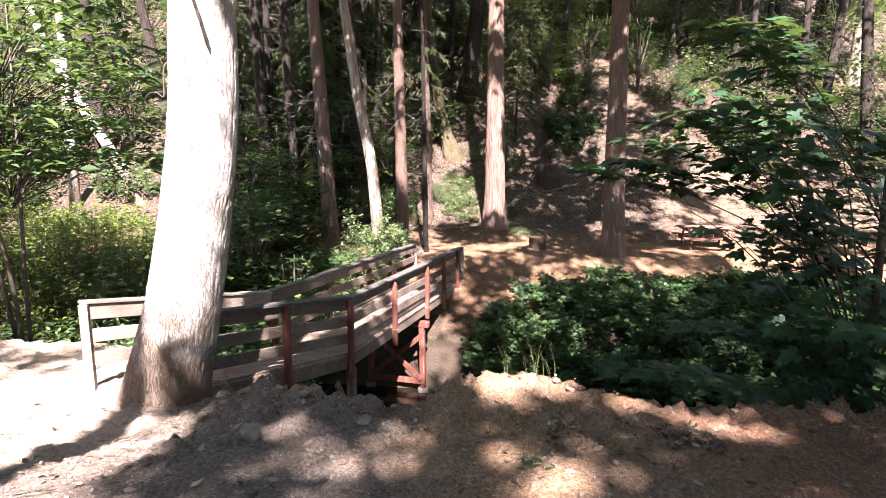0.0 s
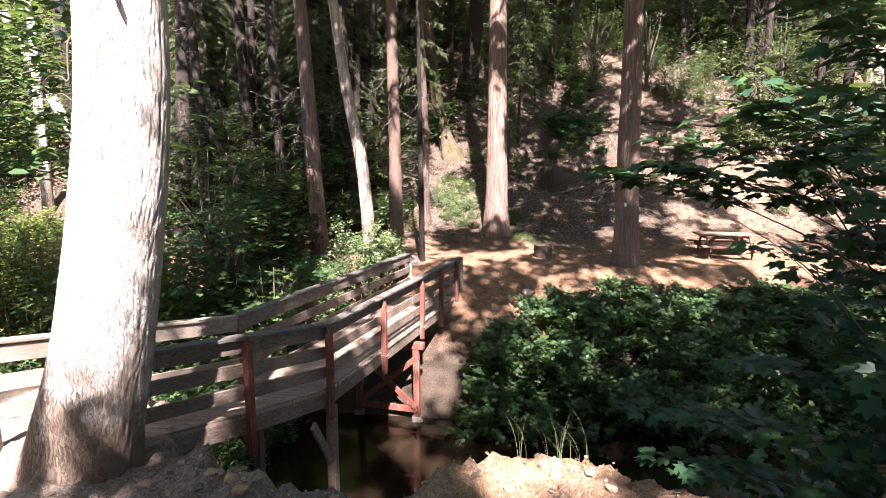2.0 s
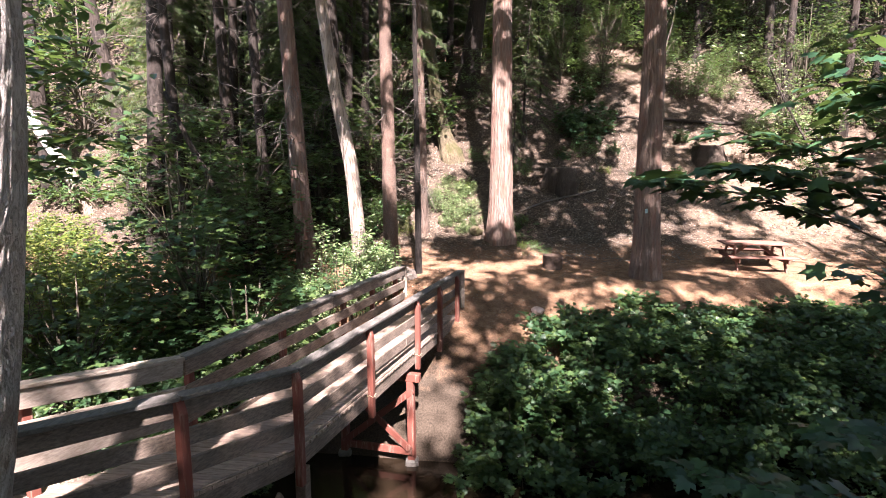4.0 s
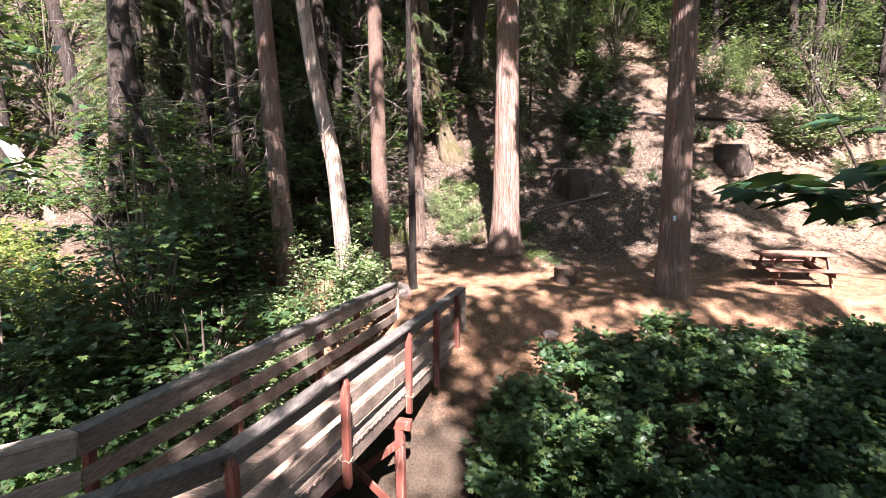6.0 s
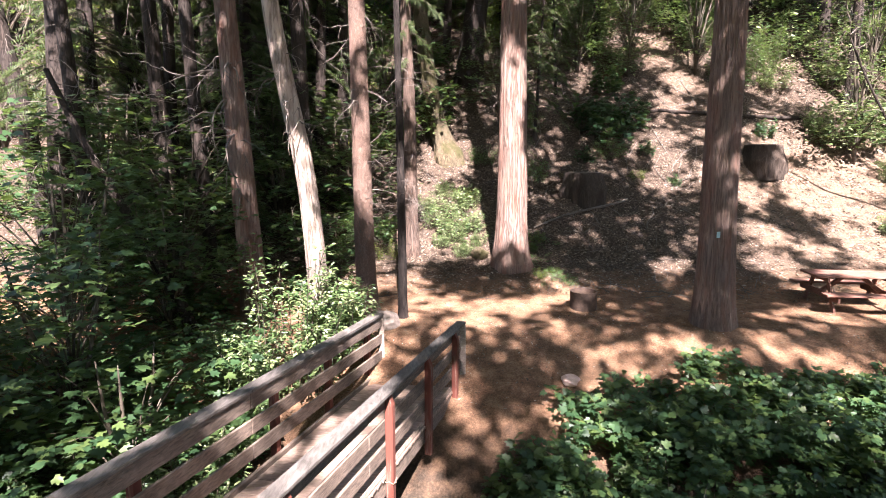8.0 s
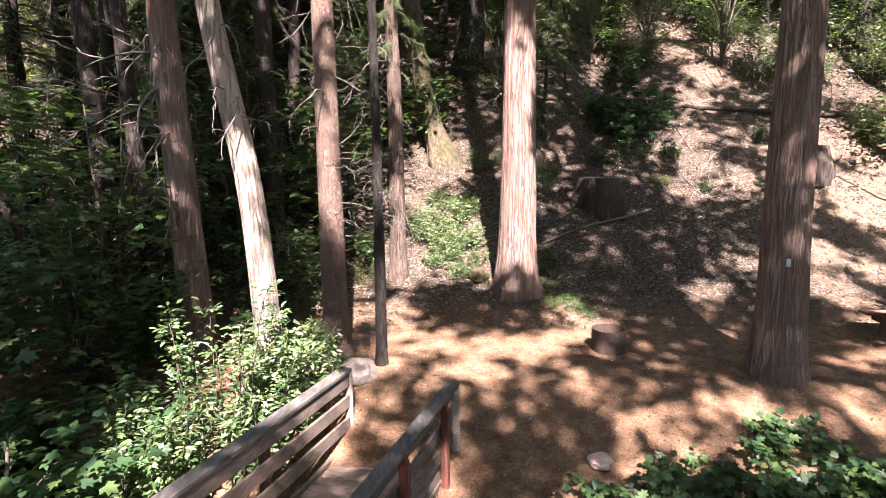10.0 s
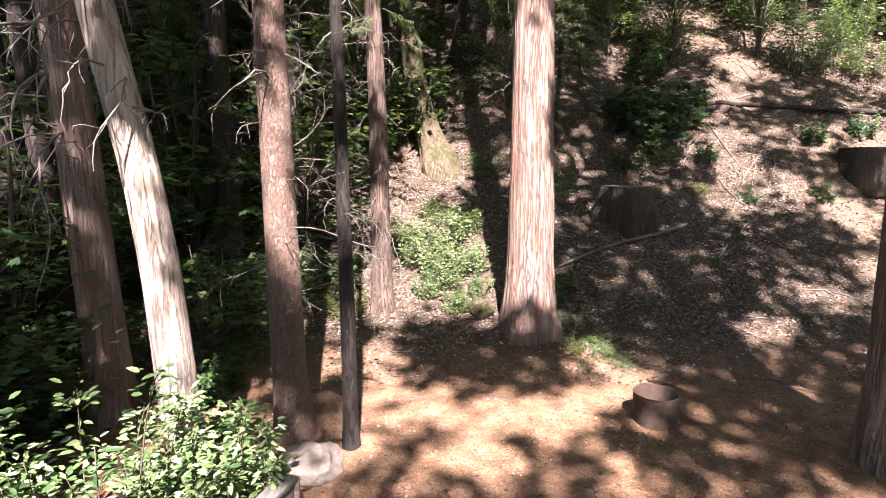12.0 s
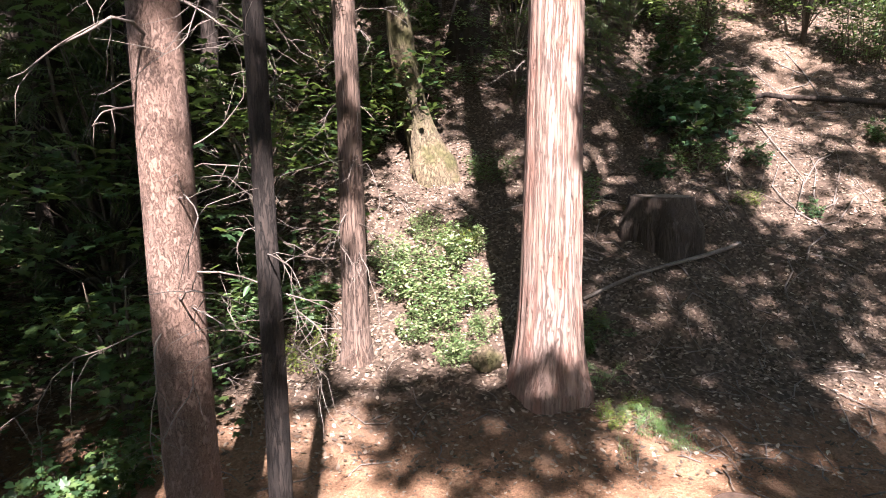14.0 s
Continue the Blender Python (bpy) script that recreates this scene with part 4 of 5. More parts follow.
forest_tree("creek_maple", "grey leaning maple stem on the shaded bank", -4.5, 17.7, ((-1, 0.3, 0), (0, 0, 0), (0.5, -0.1, 0), (2.1, -0.92, 0), (3.5, -1.68, 0), (8, -3.6, 0)), 5, 0.12, M_DARKBARK,
            None, [(14, 2.0, 6.0, 1.2, 0.6, 0.012, 3)], flare=0.3, furrow=0.03, seg=32, n=60)
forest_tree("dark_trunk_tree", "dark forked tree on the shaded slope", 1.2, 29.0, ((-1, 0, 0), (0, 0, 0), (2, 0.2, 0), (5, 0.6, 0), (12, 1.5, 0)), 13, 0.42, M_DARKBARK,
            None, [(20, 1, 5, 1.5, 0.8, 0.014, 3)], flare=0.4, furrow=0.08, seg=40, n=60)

forest_tree("white_bark_tree", "pale sunlit trunk high on the slope", 21.0, 30.0, ((-1, 0, 0), (0, 0, 0), (8, 0.3, 0), (16, 0.6, 0)), 16, 0.33, M_SMOOTH, True, [(14, 2, 8, 1.5, 0.4, 0.015, 3)], flare=0.2, furrow=0.03, seg=30, n=40)
forest_tree("dark_trunk_tree", "dark leaning trunk behind the picnic table", 13.6, 22.6, ((-1, 0.5, 0), (0, 0, 0), (2, -1.0, 0), (4, -2.3, 0), (7, -3.8, 0)), 5, 0.05, M_DARKBARK, None, [(16, 1.5, 6, 1.2, 0.4, 0.012, 3)], flare=0.2, furrow=0.05, seg=24, n=30)
# unseen trees added round the clearing to carry the crowns that shade it
SHADE = ((-7.5, 2.5), (5.8, 1.2), (9.5, 6.0), (-11.0, 8.5), (12.5, 10.5), (0.9, -6.8), (4.5, -6.0), (-7.0, -5.0), (10.5, -1.5), (-14.0, 14.0), (15.5, 15.0), (-12, 0.5), (15, 3))
for i, (x, y) in enumerate(SHADE):
    forest_tree("shade_tree", "added out-of-view shade tree with dark bark and a broad crown", x, y, ((-1, 0, 0), (0, 0, 0), (9, 0.3, 0.2), (14, 0.2, 0.3)), 15, 0.3, M_DARKBARK,
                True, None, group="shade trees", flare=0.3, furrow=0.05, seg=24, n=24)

forest_tree("snag", "bare dead trunk standing beside the path", -2.78, -1.2, ((-1, 0, 0), (0, 0, 0), (9, 0.05, 0.1)), 8.6, 0.4, M_DARKBARK, flare=0.3, furrow=0.05, seg=28, n=30)

plant_crowns(9000, 36, LEAF_OVAL, 0.34, M_FROND)

# ---------------------------------------------------------------- maple in the foreground
maple = thing("maple_tree", "young maple with large dark green leaves over the creek", "tree", (5.6, 7.2, ground_z(5.6, 7.2)))
mz = maple.location.z
stems, P, D, U = [], [], [], []
for i in range(34):
    a = rng.uniform(math.pi * 0.6, math.pi * 1.5) if i % 3 else rng.uniform(0, 2 * math.pi)
    reach = rng.uniform(1.0, 3.3)
    z1 = rng.uniform(0.6, 8.0)
    tip = np.array([math.cos(a) * reach, math.sin(a) * reach * 0.75, z1])
    t = np.linspace(0, 1, 8)[:, None]
    p = np.array([0, 0, z1 * 0.45]) + (tip - np.array([0, 0, z1 * 0.45])) * t + np.array([0, 0, 0.5]) * np.sin(t * math.pi)
    stems.append((p.tolist(), list(np.linspace(0.016, 0.003, 8)), 5))
    mlv = 88
    tt = rng.uniform(0.3, 1.02, mlv)
    q = np.stack([np.interp(tt, t[:, 0], p[:, j]) for j in range(3)], 1)
    ang = rng.uniform(0, 2 * math.pi, mlv)
    side = np.stack([np.cos(ang), np.sin(ang), rng.normal(-0.1, 0.2, mlv)], 1)
    P.append(q + side * rng.uniform(0.05, 0.4, (mlv, 1)) * [1, 1, 0.3])
    D.append(side)
    U.append(np.array([0, -0.2, 1]) + jitter(mlv, 0.28))
for tip, count in (((1.95, 8.45, 2.9), 90), ((2.5, 7.9, 3.0), 80), ((2.9, 8.8, 3.3), 80), ((3.0, 7.2, 3.6), 70), ((2.9, 9.5, -0.6), 60), ((3.3, 8.6, -0.3), 60), ((3.4, 6.8, 4.6), 90), ((3.6, 8.0, 0.6), 70), ((2.7, 6.0, 4.4), 70)):
    tip = np.array(tip) - np.array(maple.location)
    root = np.array([0, 0, max(1.0, tip[2] * 0.7)])
    t = np.linspace(0, 1, 8)[:, None]
    p = root + (tip - root) * t + np.array([0, 0, 0.35]) * np.sin(t * math.pi)
    stems.append((p.tolist(), list(np.linspace(0.014, 0.003, 8)), 5))
    tt = rng.uniform(0.45, 1.0, count) ** 0.7
    q = np.stack([np.interp(tt, t[:, 0], p[:, j]) for j in range(3)], 1)
    ang = rng.uniform(0, 2 * math.pi, count)
    side = np.stack([np.cos(ang), np.sin(ang), rng.normal(-0.1, 0.15, count)], 1)
    P.append(q + side * rng.uniform(0.03, 0.3, (count, 1)) * [1, 1, 0.35])
    D.append(side)
    U.append(np.array([0, -0.15, 1]) + jitter(count, 0.2))
P, D, U = np.concatenate(P), np.concatenate(D), np.concatenate(U)
keep = (P[:, 0] + 5.6 > 1.8 + 0.12 * np.abs(P[:, 2] + mz - 2.9)) & (P[:, 1] + 7.2 > 4.2)
# the low boughs leave an opening on the creek side
keep &= ~((P[:, 0] + 5.6 < 4.3) & (np.abs(P[:, 2] + mz - 1.9) < 0.62))
tagged(join_tubes("stem", stems + [([(0, 0, -0.2), (0.05, 0, 2), (0.1, 0.1, 5), (0.1, 0.1, 8)], [0.09, 0.075, 0.05, 0.02], 8)], M_STEM, maple), kind="stuff")
tagged(leaves("foliage", LEAF_MAPLE, P[keep], D[keep], U[keep], rng.uniform(0.15, 0.28, keep.sum()), M_NEARMAPLE, maple), kind="stuff")


# ---------------------------------------------------------------- shrubs
def bank_shrub(x, y, r, h, count, per, shape, size, mat, name, label, group):
    return shrub(name, label, "shrub", (x, y, ground_z(x, y)), r, h, count, per, shape, size, mat, group)


# brambles over the far bank
for x in np.arange(1.5, 13, 1.15):
    for y in (12.5, 13.2, 14.1, 15.0):
        xx, yy = x + rng.uniform(-0.4, 0.4), y + rng.uniform(-0.4, 0.4)
        if yy > 14.3 and xx < 2.0:
            continue
        bank_shrub(xx, yy, 1.0, 1.15 if yy < 14.4 else 0.75, 40, 38, LEAF_MAPLE, 0.118, M_BRAMBLE, "bramble_bush", "dense green bramble and maple leaves on the creek bank", "creek bank brambles")
for x in np.arange(4.7, 12, 0.95):
    xx, yy = x + rng.uniform(-0.3, 0.3), 15.85 + rng.uniform(-0.2, 0.25)
    bank_shrub(xx, yy, 0.7, 0.5, 26, 32, LEAF_MAPLE, 0.11, M_BRAMBLE, "bramble_bush", "low green brambles at the edge of the picnic ground", "creek bank brambles")
for x, y, r in ((0.75, 12.6, 0.5), (0.95, 13.3, 0.55), (1.2, 14.0, 0.6), (1.45, 13.1, 0.7), (1.75, 14.5, 0.6), (0.55, 12.2, 0.35)):
    bank_shrub(x, y, r, 0.75, 22, 30, LEAF_MAPLE, 0.115, M_BRAMBLE, "bramble_bush", "low green brambles at the foot of the bridge", "creek bank brambles")
# laurel and maple shrubs left of the bridge
NEAR_SHRUBS = (
    (-6.3, 10.2, 1.1, 1.7, 0), (-7.9, 10.4, 1.2, 1.5, 0), (-9.6, 10.8, 1.3, 1.6, 0), (-4.6, 10.8, 1.1, 1.8, 1), (-3.9, 12.2, 1.0, 1.7, 1), (-5.6, 12.4, 1.3, 2.2, 1),
    (-3.05, 13.6, 0.7, 2.5, 3), (-3.45, 12.4, 0.6, 2.3, 3), (-3.6, 11.2, 0.6, 2.2, 3), (-4.6, 14.0, 1.2, 1.9, 1), (-6.6, 14.3, 1.4, 2.3, 1), (-7.6, 12.6, 1.3, 1.8, 2),
    (-2.15, 16.1, 0.85, 2.4, 3), (-2.75, 15.3, 0.6, 1.7, 3), (-2.95, 14.4, 0.55, 1.6, 3))
FAR_SHRUBS = (
    (-2.9, 15.0, 0.7, 0.9, 0), (-1.55, 16.7, 0.6, 1.5, 3), (-3.2, 16.2, 0.6, 1.1, 0), (-9.3, 14.4, 1.8, 3.6, 2), (-7.9, 15.4, 1.2, 2.5, 2), (-11.2, 14.2, 1.7, 4.0, 2),
    (-11.5, 16, 1.7, 3.0, 2), (-8.0, 16.4, 1.3, 2.0, 2), (-12, 13.2, 1.6, 3.0, 2), (-5.4, 16.2, 1.0, 1.2, 1), (-1.75, 16.9, 0.5, 1.1, 0), (-14, 17.5, 2, 1.9, 2),
    (-10.5, 18.2, 1.6, 1.7, 2), (-13, 20.5, 2, 1.3, 2))
for x, y, r, h, k in NEAR_SHRUBS + FAR_SHRUBS:
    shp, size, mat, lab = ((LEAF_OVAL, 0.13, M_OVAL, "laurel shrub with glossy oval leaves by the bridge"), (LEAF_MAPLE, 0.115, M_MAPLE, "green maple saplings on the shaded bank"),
                           (LEAF_OVAL, 0.13, M_YELLOW, "yellow-green sunlit shrub on the slope"), (LEAF_OVAL, 0.09, M_LAUREL_LIT, "sunlit pale green laurel beside the bridge end"))[k]
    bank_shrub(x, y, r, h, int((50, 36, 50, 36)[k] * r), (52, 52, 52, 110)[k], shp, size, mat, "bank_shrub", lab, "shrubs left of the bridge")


def vine_maple(name, label, x, y, h, reach, sprays, per, size, mat, group="", shape=LEAF_MAPLE, low=0.18):
    """An understorey tree: thin stems with flat, layered sprays of leaves."""
    ob = thing(name, label, "small tree", (x, y, ground_z(x, y)), group)
    st, at, al, up = [], [], [], []
    for i in range(sprays):
        a, r = rng.uniform(0, 2 * math.pi), reach * math.sqrt(rng.uniform(0.05, 1))
        z = h * rng.uniform(low, 1.0)
        tip = np.array([math.cos(a) * r, math.sin(a) * r, z])
        root = np.array([0.1 * math.cos(a), 0.1 * math.sin(a), z * (0.5 if low < 0.4 else 0.85)])
        t = np.linspace(0, 1, 6)[:, None]
        p = root + (tip - root) * t + np.array([0, 0, 0.25]) * np.sin(t * math.pi)
        st.append((p.tolist(), list(np.linspace(0.018, 0.003, 6)), 4))
        q = tip + jitter(per, 1) * [0.42, 0.42, 0.07] + np.array([0, 0, -0.05])
        ang = rng.uniform(0, 2 * math.pi, per)
        at.append(q)
        al.append(np.stack([np.cos(ang), np.sin(ang), rng.normal(-0.15, 0.15, per)], 1))
        up.append(np.array([0, -0.1, 1]) + jitter(per, 0.25))
    for k in range(3):
        e = rng.normal(0, reach * 0.25, 2)
        st.append(([(0, 0, -0.1), (e[0] * 0.3, e[1] * 0.3, h * 0.35), (e[0], e[1], h * 0.75), (e[0] * 1.2, e[1] * 1.2, h)], [0.05, 0.04, 0.025, 0.008], 6))
    tagged(join_tubes("stem", st, M_STEM, ob), kind="stuff")
    at = np.concatenate(at)
    tagged(leaves("foliage", shape, at, np.concatenate(al), np.concatenate(up), size * rng.uniform(0.6, 1.25, len(at)), mat, ob), kind="stuff")
    return ob


def conifer(name, label, x, y, h, r, reach, branches, fronds, size, group=""):
    """A conifer with drooping boughs of flat fronds."""
    ob = thing(name, label, "tree", (x, y, ground_z(x, y)), group)
    trunk(ob, ((-1, 0, 0), (0, 0, 0), (h, 0.3, 0.2)), h, r, M_DARKBARK, furrow=0.05, seg=18, n=26)
    st, at, al, up = [], [], [], []
    for i in range(branches):
        z = h * (0.12 + 0.86 * rng.uniform())
        a = rng.uniform(0, 2 * math.pi)
        ln = reach * (1.05 - z / h) * rng.uniform(0.6, 1.1) + 0.3
        t = np.linspace(0, 1, 6)[:, None]
        out = np.array([math.cos(a), math.sin(a), 0])
        p = np.array([0.02 * z, 0.015 * z, z]) + out * ln * t + np.array([0, 0, 0.25 * ln]) * t - np.array([0, 0, 0.75 * ln]) * t ** 2
        st.append((p.tolist(), list(np.linspace(0.022, 0.004, 6)), 4))
        tt = rng.uniform(0.2, 1, fronds)
        q = np.stack([np.interp(tt, t[:, 0], p[:, j]) for j in range(3)], 1)
        s = rng.choice([-1, 1], fronds)[:, None]
        at.append(q)
        al.append(out * 0.7 + s * np.array([-out[1], out[0], 0]) * rng.uniform(0.2, 1, (fronds, 1)) + np.array([0, 0, -0.35]) + jitter(fronds, 0.15))
        up.append(np.array([0, 0, 1]) + out * 0.3 + jitter(fronds, 0.25))
    tagged(join_tubes("bough", st, M_STEM, ob), kind="stuff")
    at = np.concatenate(at)
    tagged(leaves("foliage", LEAF_FROND, at, np.concatenate(al), np.concatenate(up), size * rng.uniform(0.6, 1.3, len(at)), M_FROND, ob), kind="stuff")
    return ob


def turned(x, y, s, down=0.05):
    return pose(x, y, ground_z(x, y) - down, 0, 0, rng.uniform(0, 360)) @ Matrix.Diagonal((s, s, s, 1))


# vine maples and alder saplings in the shade left of the bridge
VM = [vine_maple("vine_maple", "understorey maple with layered green leaves in shade", x, y, h, r, n, 34, 0.16, M_MAPLE, "vine maples")
      for x, y, h, r, n in ((-5.2, 15.2, 3.6, 1.7, 46), (-7.0, 13.6, 3.8, 1.8, 48), (-3.9, 14.2, 2.6, 1.2, 30))]
for x, y, s in ((-6.4, 17.0, 1.1), (-4.9, 17.6, 0.8), (-5.6, 19.8, 1.1), (-7.6, 20.6, 1.2), (-9.2, 21.5, 0.7), (-2.9, 20.4, 0.7), (-16.0, 17.0, 1.1), (-4.2, 22.5, 1.1), (-2.3, 23.5, 0.8), (-6.2, 24, 1.3), (-1.6, 26.5, 1.0)):
    copy_thing(VM[rng.integers(0, 3)], turned(x, y, s))
# big-leaved tree over the path on the left
vine_maple("laurel_tree", "broad-leaved tree with large glossy leaves in sun", -7.9, 10.4, 7.6, 3.1, 105, 42, 0.26, M_OVAL, shape=LEAF_OVAL, low=0.62)
vine_maple("laurel_tree", "broad-leaved tree with yellow-green leaves in sun", -12.0, 13.8, 7.5, 2.6, 60, 44, 0.2, M_OVAL, shape=LEAF_OVAL, low=0.68)
# leafy trees on the right-hand slope
RL = vine_maple("slope_tree", "leafy sunlit tree on the slope behind the picnic table", 16.2, 32.0, 5.0, 2.0, 60, 36, 0.17, M_OVAL, "slope trees", LEAF_OVAL)
for x, y, s in ((18.5, 23, 1.1), (12.8, 33.8, 1.1), (20.5, 26, 1.3), (18.5, 18.5, 1.2), (7.0, 33.5, 1.1), (15.5, 33, 1.3), (20.5, 31, 1.4), (3.8, 30.5, 0.9), (5.3, 29.4, 0.6), (2.2, 27.2, 0.6), (2.8, 34, 1.2)):
    copy_thing(RL, turned(x, y, s))
SL = shrub("slope_laurel", "pale green sunlit laurel on the bare slope", "shrub", (13.2, 25.6, ground_z(13.2, 25.6)), 1.15, 1.9, 30, 40, LEAF_OVAL, 0.17, M_LAUREL_LIT, "slope laurels")
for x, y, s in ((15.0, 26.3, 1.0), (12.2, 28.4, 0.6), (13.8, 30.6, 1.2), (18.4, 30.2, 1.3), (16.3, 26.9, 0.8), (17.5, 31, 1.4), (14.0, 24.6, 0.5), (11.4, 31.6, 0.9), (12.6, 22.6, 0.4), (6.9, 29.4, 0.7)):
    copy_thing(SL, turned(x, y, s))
DE = shrub("evergreen_bush", "tall dark evergreen bush on the slope", "shrub", (10.8, 28.6, ground_z(10.8, 28.6)), 1.0, 2.2, 46, 44, LEAF_OVAL, 0.12, M_OVAL, "slope evergreens")
for x, y, s in ((10.4, 30.9, 0.9), (6.2, 30.4, 0.6), (12.4, 29.4, 0.8), (14.6, 28.6, 0.9), (9.0, 33.4, 0.7), (12.6, 26.3, 0.5)):
    copy_thing(DE, turned(x, y, s))
# sunlit thicket on the slope to the left
LF = vine_maple("slope_tree", "yellow-green leafy tree on the sunlit slope", -17.5, 23.5, 5.5, 2.4, 80, 44, 0.19, M_YELLOW, "slope trees", LEAF_OVAL)
for x, y, s in ((-19, 19, 1.1), (-10.0, 26.5, 0.9), (-14, 26, 1.2), (-18, 25, 1.3), (-9.8, 28.5, 1.1), (-16.5, 30, 1.4), (-12.5, 31, 1.2), (-20, 21, 1.2), (-22, 29, 1.4)):
    copy_thing((LF, RL)[rng.integers(0, 2)], turned(x, y, s))
# dark conifers
CF = [conifer("conifer", "dark drooping conifer in the shaded wood", x, y, h, 0.16, 2.3, 110, 26, 0.4, "dark conifers") for x, y, h in ((-5.0, 22.6, 11), (-8.5, 24.0, 12))]
for i in range(24):
    y = 20.8 + 14 * rng.uniform()
    x = rng.uniform(-9.0, -2.6 - 0.1 * (y - 20))
    copy_thing(CF[i % 2], turned(x, y, rng.uniform(0.7, 1.2)))
for x, y, s in ((0.4, 31, 1.0), (3.2, 36, 1.2), (-1.6, 33, 1.1), (16, 38, 1.2), (22, 35, 1.2), (9.5, 39, 1.2), (13, 42, 1.3), (5.5, 41, 1.2), (26, 40, 1.3), (-3, 40, 1.3)):
    copy_thing(CF[rng.integers(0, 2)], turned(x, y, s))
# unseen conifers added behind and beside the clearing to block low sky light
for i in range(40):
    x = -19.5 + i
    copy_thing(CF[i % 2], turned(x + rng.uniform(-0.4, 0.4), -12.5 - 6 * rng.uniform(), rng.uniform(0.85, 1.1)))
for i in range(14):
    copy_thing(CF[i % 2], turned(-21 - 4 * rng.uniform(), -9 + 2.6 * i, rng.uniform(0.9, 1.2)))
    copy_thing(CF[i % 2], turned(22 + 4 * rng.uniform(), -9 + 2.6 * i, rng.uniform(0.9, 1.2)))
# hanging green sprays of the young cedar
spray = bpy.data.objects["young_cedar"]
at, al, up, st = [], [], [], []
for i in range(22):
    z, a = rng.uniform(4.9, 8.2), rng.uniform(0, 2 * math.pi)
    out = np.array([math.cos(a), math.sin(a), 0])
    ln = rng.uniform(0.4, 0.9)
    t = np.linspace(0, 1, 6)[:, None]
    p = np.array([-0.06, 0, z]) + out * ln * t - np.array([0, 0, 0.6 * ln]) * t ** 2
    st.append((p.tolist(), list(np.linspace(0.012, 0.003, 6)), 4))
    tt = rng.uniform(0.25, 1, 22)
    at.append(np.stack([np.interp(tt, t[:, 0], p[:, j]) for j in range(3)], 1))
    al.append(out * 0.6 + [0, 0, -0.8] + jitter(22, 0.35))
    up.append(out + [0, 0, 0.4] + jitter(22, 0.3))
tagged(join_tubes("green_bough", st, M_STEM, spray), kind="stuff")
at = np.concatenate(at)
tagged(leaves("foliage", LEAF_FROND, at, np.concatenate(al), np.concatenate(up), rng.uniform(0.15, 0.3, len(at)), M_FROND, spray), kind="stuff")

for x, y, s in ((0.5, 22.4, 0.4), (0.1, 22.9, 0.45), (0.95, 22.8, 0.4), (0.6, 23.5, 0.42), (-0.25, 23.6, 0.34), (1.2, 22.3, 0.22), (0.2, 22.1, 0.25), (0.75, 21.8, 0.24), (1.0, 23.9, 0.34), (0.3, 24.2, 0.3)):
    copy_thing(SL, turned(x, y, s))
vine_maple("slope_sapling", "slender laurel sapling with pale sunlit leaves", 13.1, 25.2, 4.4, 1.15, 40, 22, 0.17, M_LAUREL_LIT, shape=LEAF_OVAL)
vine_maple("slope_sapling", "leafy sapling beside a fallen log", 9.7, 29.3, 3.6, 0.9, 26, 18, 0.16, M_OVAL, shape=LEAF_OVAL)
# undergrowth on the hillside
proto = {}
KINDS = ((LEAF_MAPLE, 0.17, M_MAPLE, "green maple seedlings on the wooded slope"), (LEAF_OVAL, 0.15, M_OVAL, "dark evergreen shrub on the wooded slope"),
         (LEAF_OVAL, 0.14, M_YELLOW, "sunlit yellow-green shrub on the wooded slope"))
for k, (shp, size, mat, lab) in enumerate(KINDS):
    for j in range(3):
        proto[k, j] = shrub("hill_shrub", lab, "shrub", (-18 + 3 * k, 50 + 3 * j, ground_z(-18 + 3 * k, 50 + 3 * j)), 1.2, 1.5, 34, 30, shp, size, mat, "hillside shrubs")
for i in range(210):
    y = 21 + 26 * rng.uniform() ** 0.85
    x = rng.uniform(-0.85, 0.85) * y
    if (1.2 < x < 17 and y < 32 - 0.3 * abs(x - 9)) or (-1.2 < x < 1.3 and y < 26):
        continue
    s = rng.uniform(0.45, 1.25) * (0.6 + y / 60)
    copy_thing(proto[rng.choice([0, 1, 1, 2]), rng.integers(0, 3)], turned(x, y, s))
# plants among the trunks beyond the bridge
for x, y, s, k in ((0.9, 21.9, 0.3, 1), (-1.7, 22.4, 0.6, 0), (-1.2, 21.7, 0.35, 2), (2.6, 20.6, 0.2, 2), (2.95, 20.9, 0.16, 2), (2.75, 22.4, 0.22, 2), (2.5, 22.0, 0.2, 0), (1.5, 25.4, 0.45, 1),
                   (3.2, 26.6, 0.35, 1), (4.9, 26.6, 0.28, 1), (5.9, 27.0, 0.5, 1), (6.2, 24.8, 0.25, 2), (0.9, 24.0, 0.3, 2), (-2.8, 19.4, 0.5, 0), (-4.8, 18.6, 0.7, 0), (3.0, 24.8, 0.5, 1), (5.6, 25.6, 0.5, 1)):
    copy_thing(proto[k, rng.integers(0, 3)], turned(x, y, s))
DB = shrub("maple_bush", "dark green maple bush on the shaded slope", "shrub", (5.75, 26.0, ground_z(5.75, 26.0)), 0.95, 1.7, 24, 20, LEAF_MAPLE, 0.19, M_NEARMAPLE, "slope bushes")
for x, y, s in ((6.45, 26.7, 0.75), (5.0, 26.9, 0.6), (6.7, 25.5, 0.3), (7.3, 24.7, 0.25), (4.7, 25.3, 0.35), (8.9, 24.6, 0.3), (6.1, 28.4, 0.7), (9.6, 26.2, 0.35), (10.9, 26.3, 0.4)):
    copy_thing(DB, turned(x, y, s))
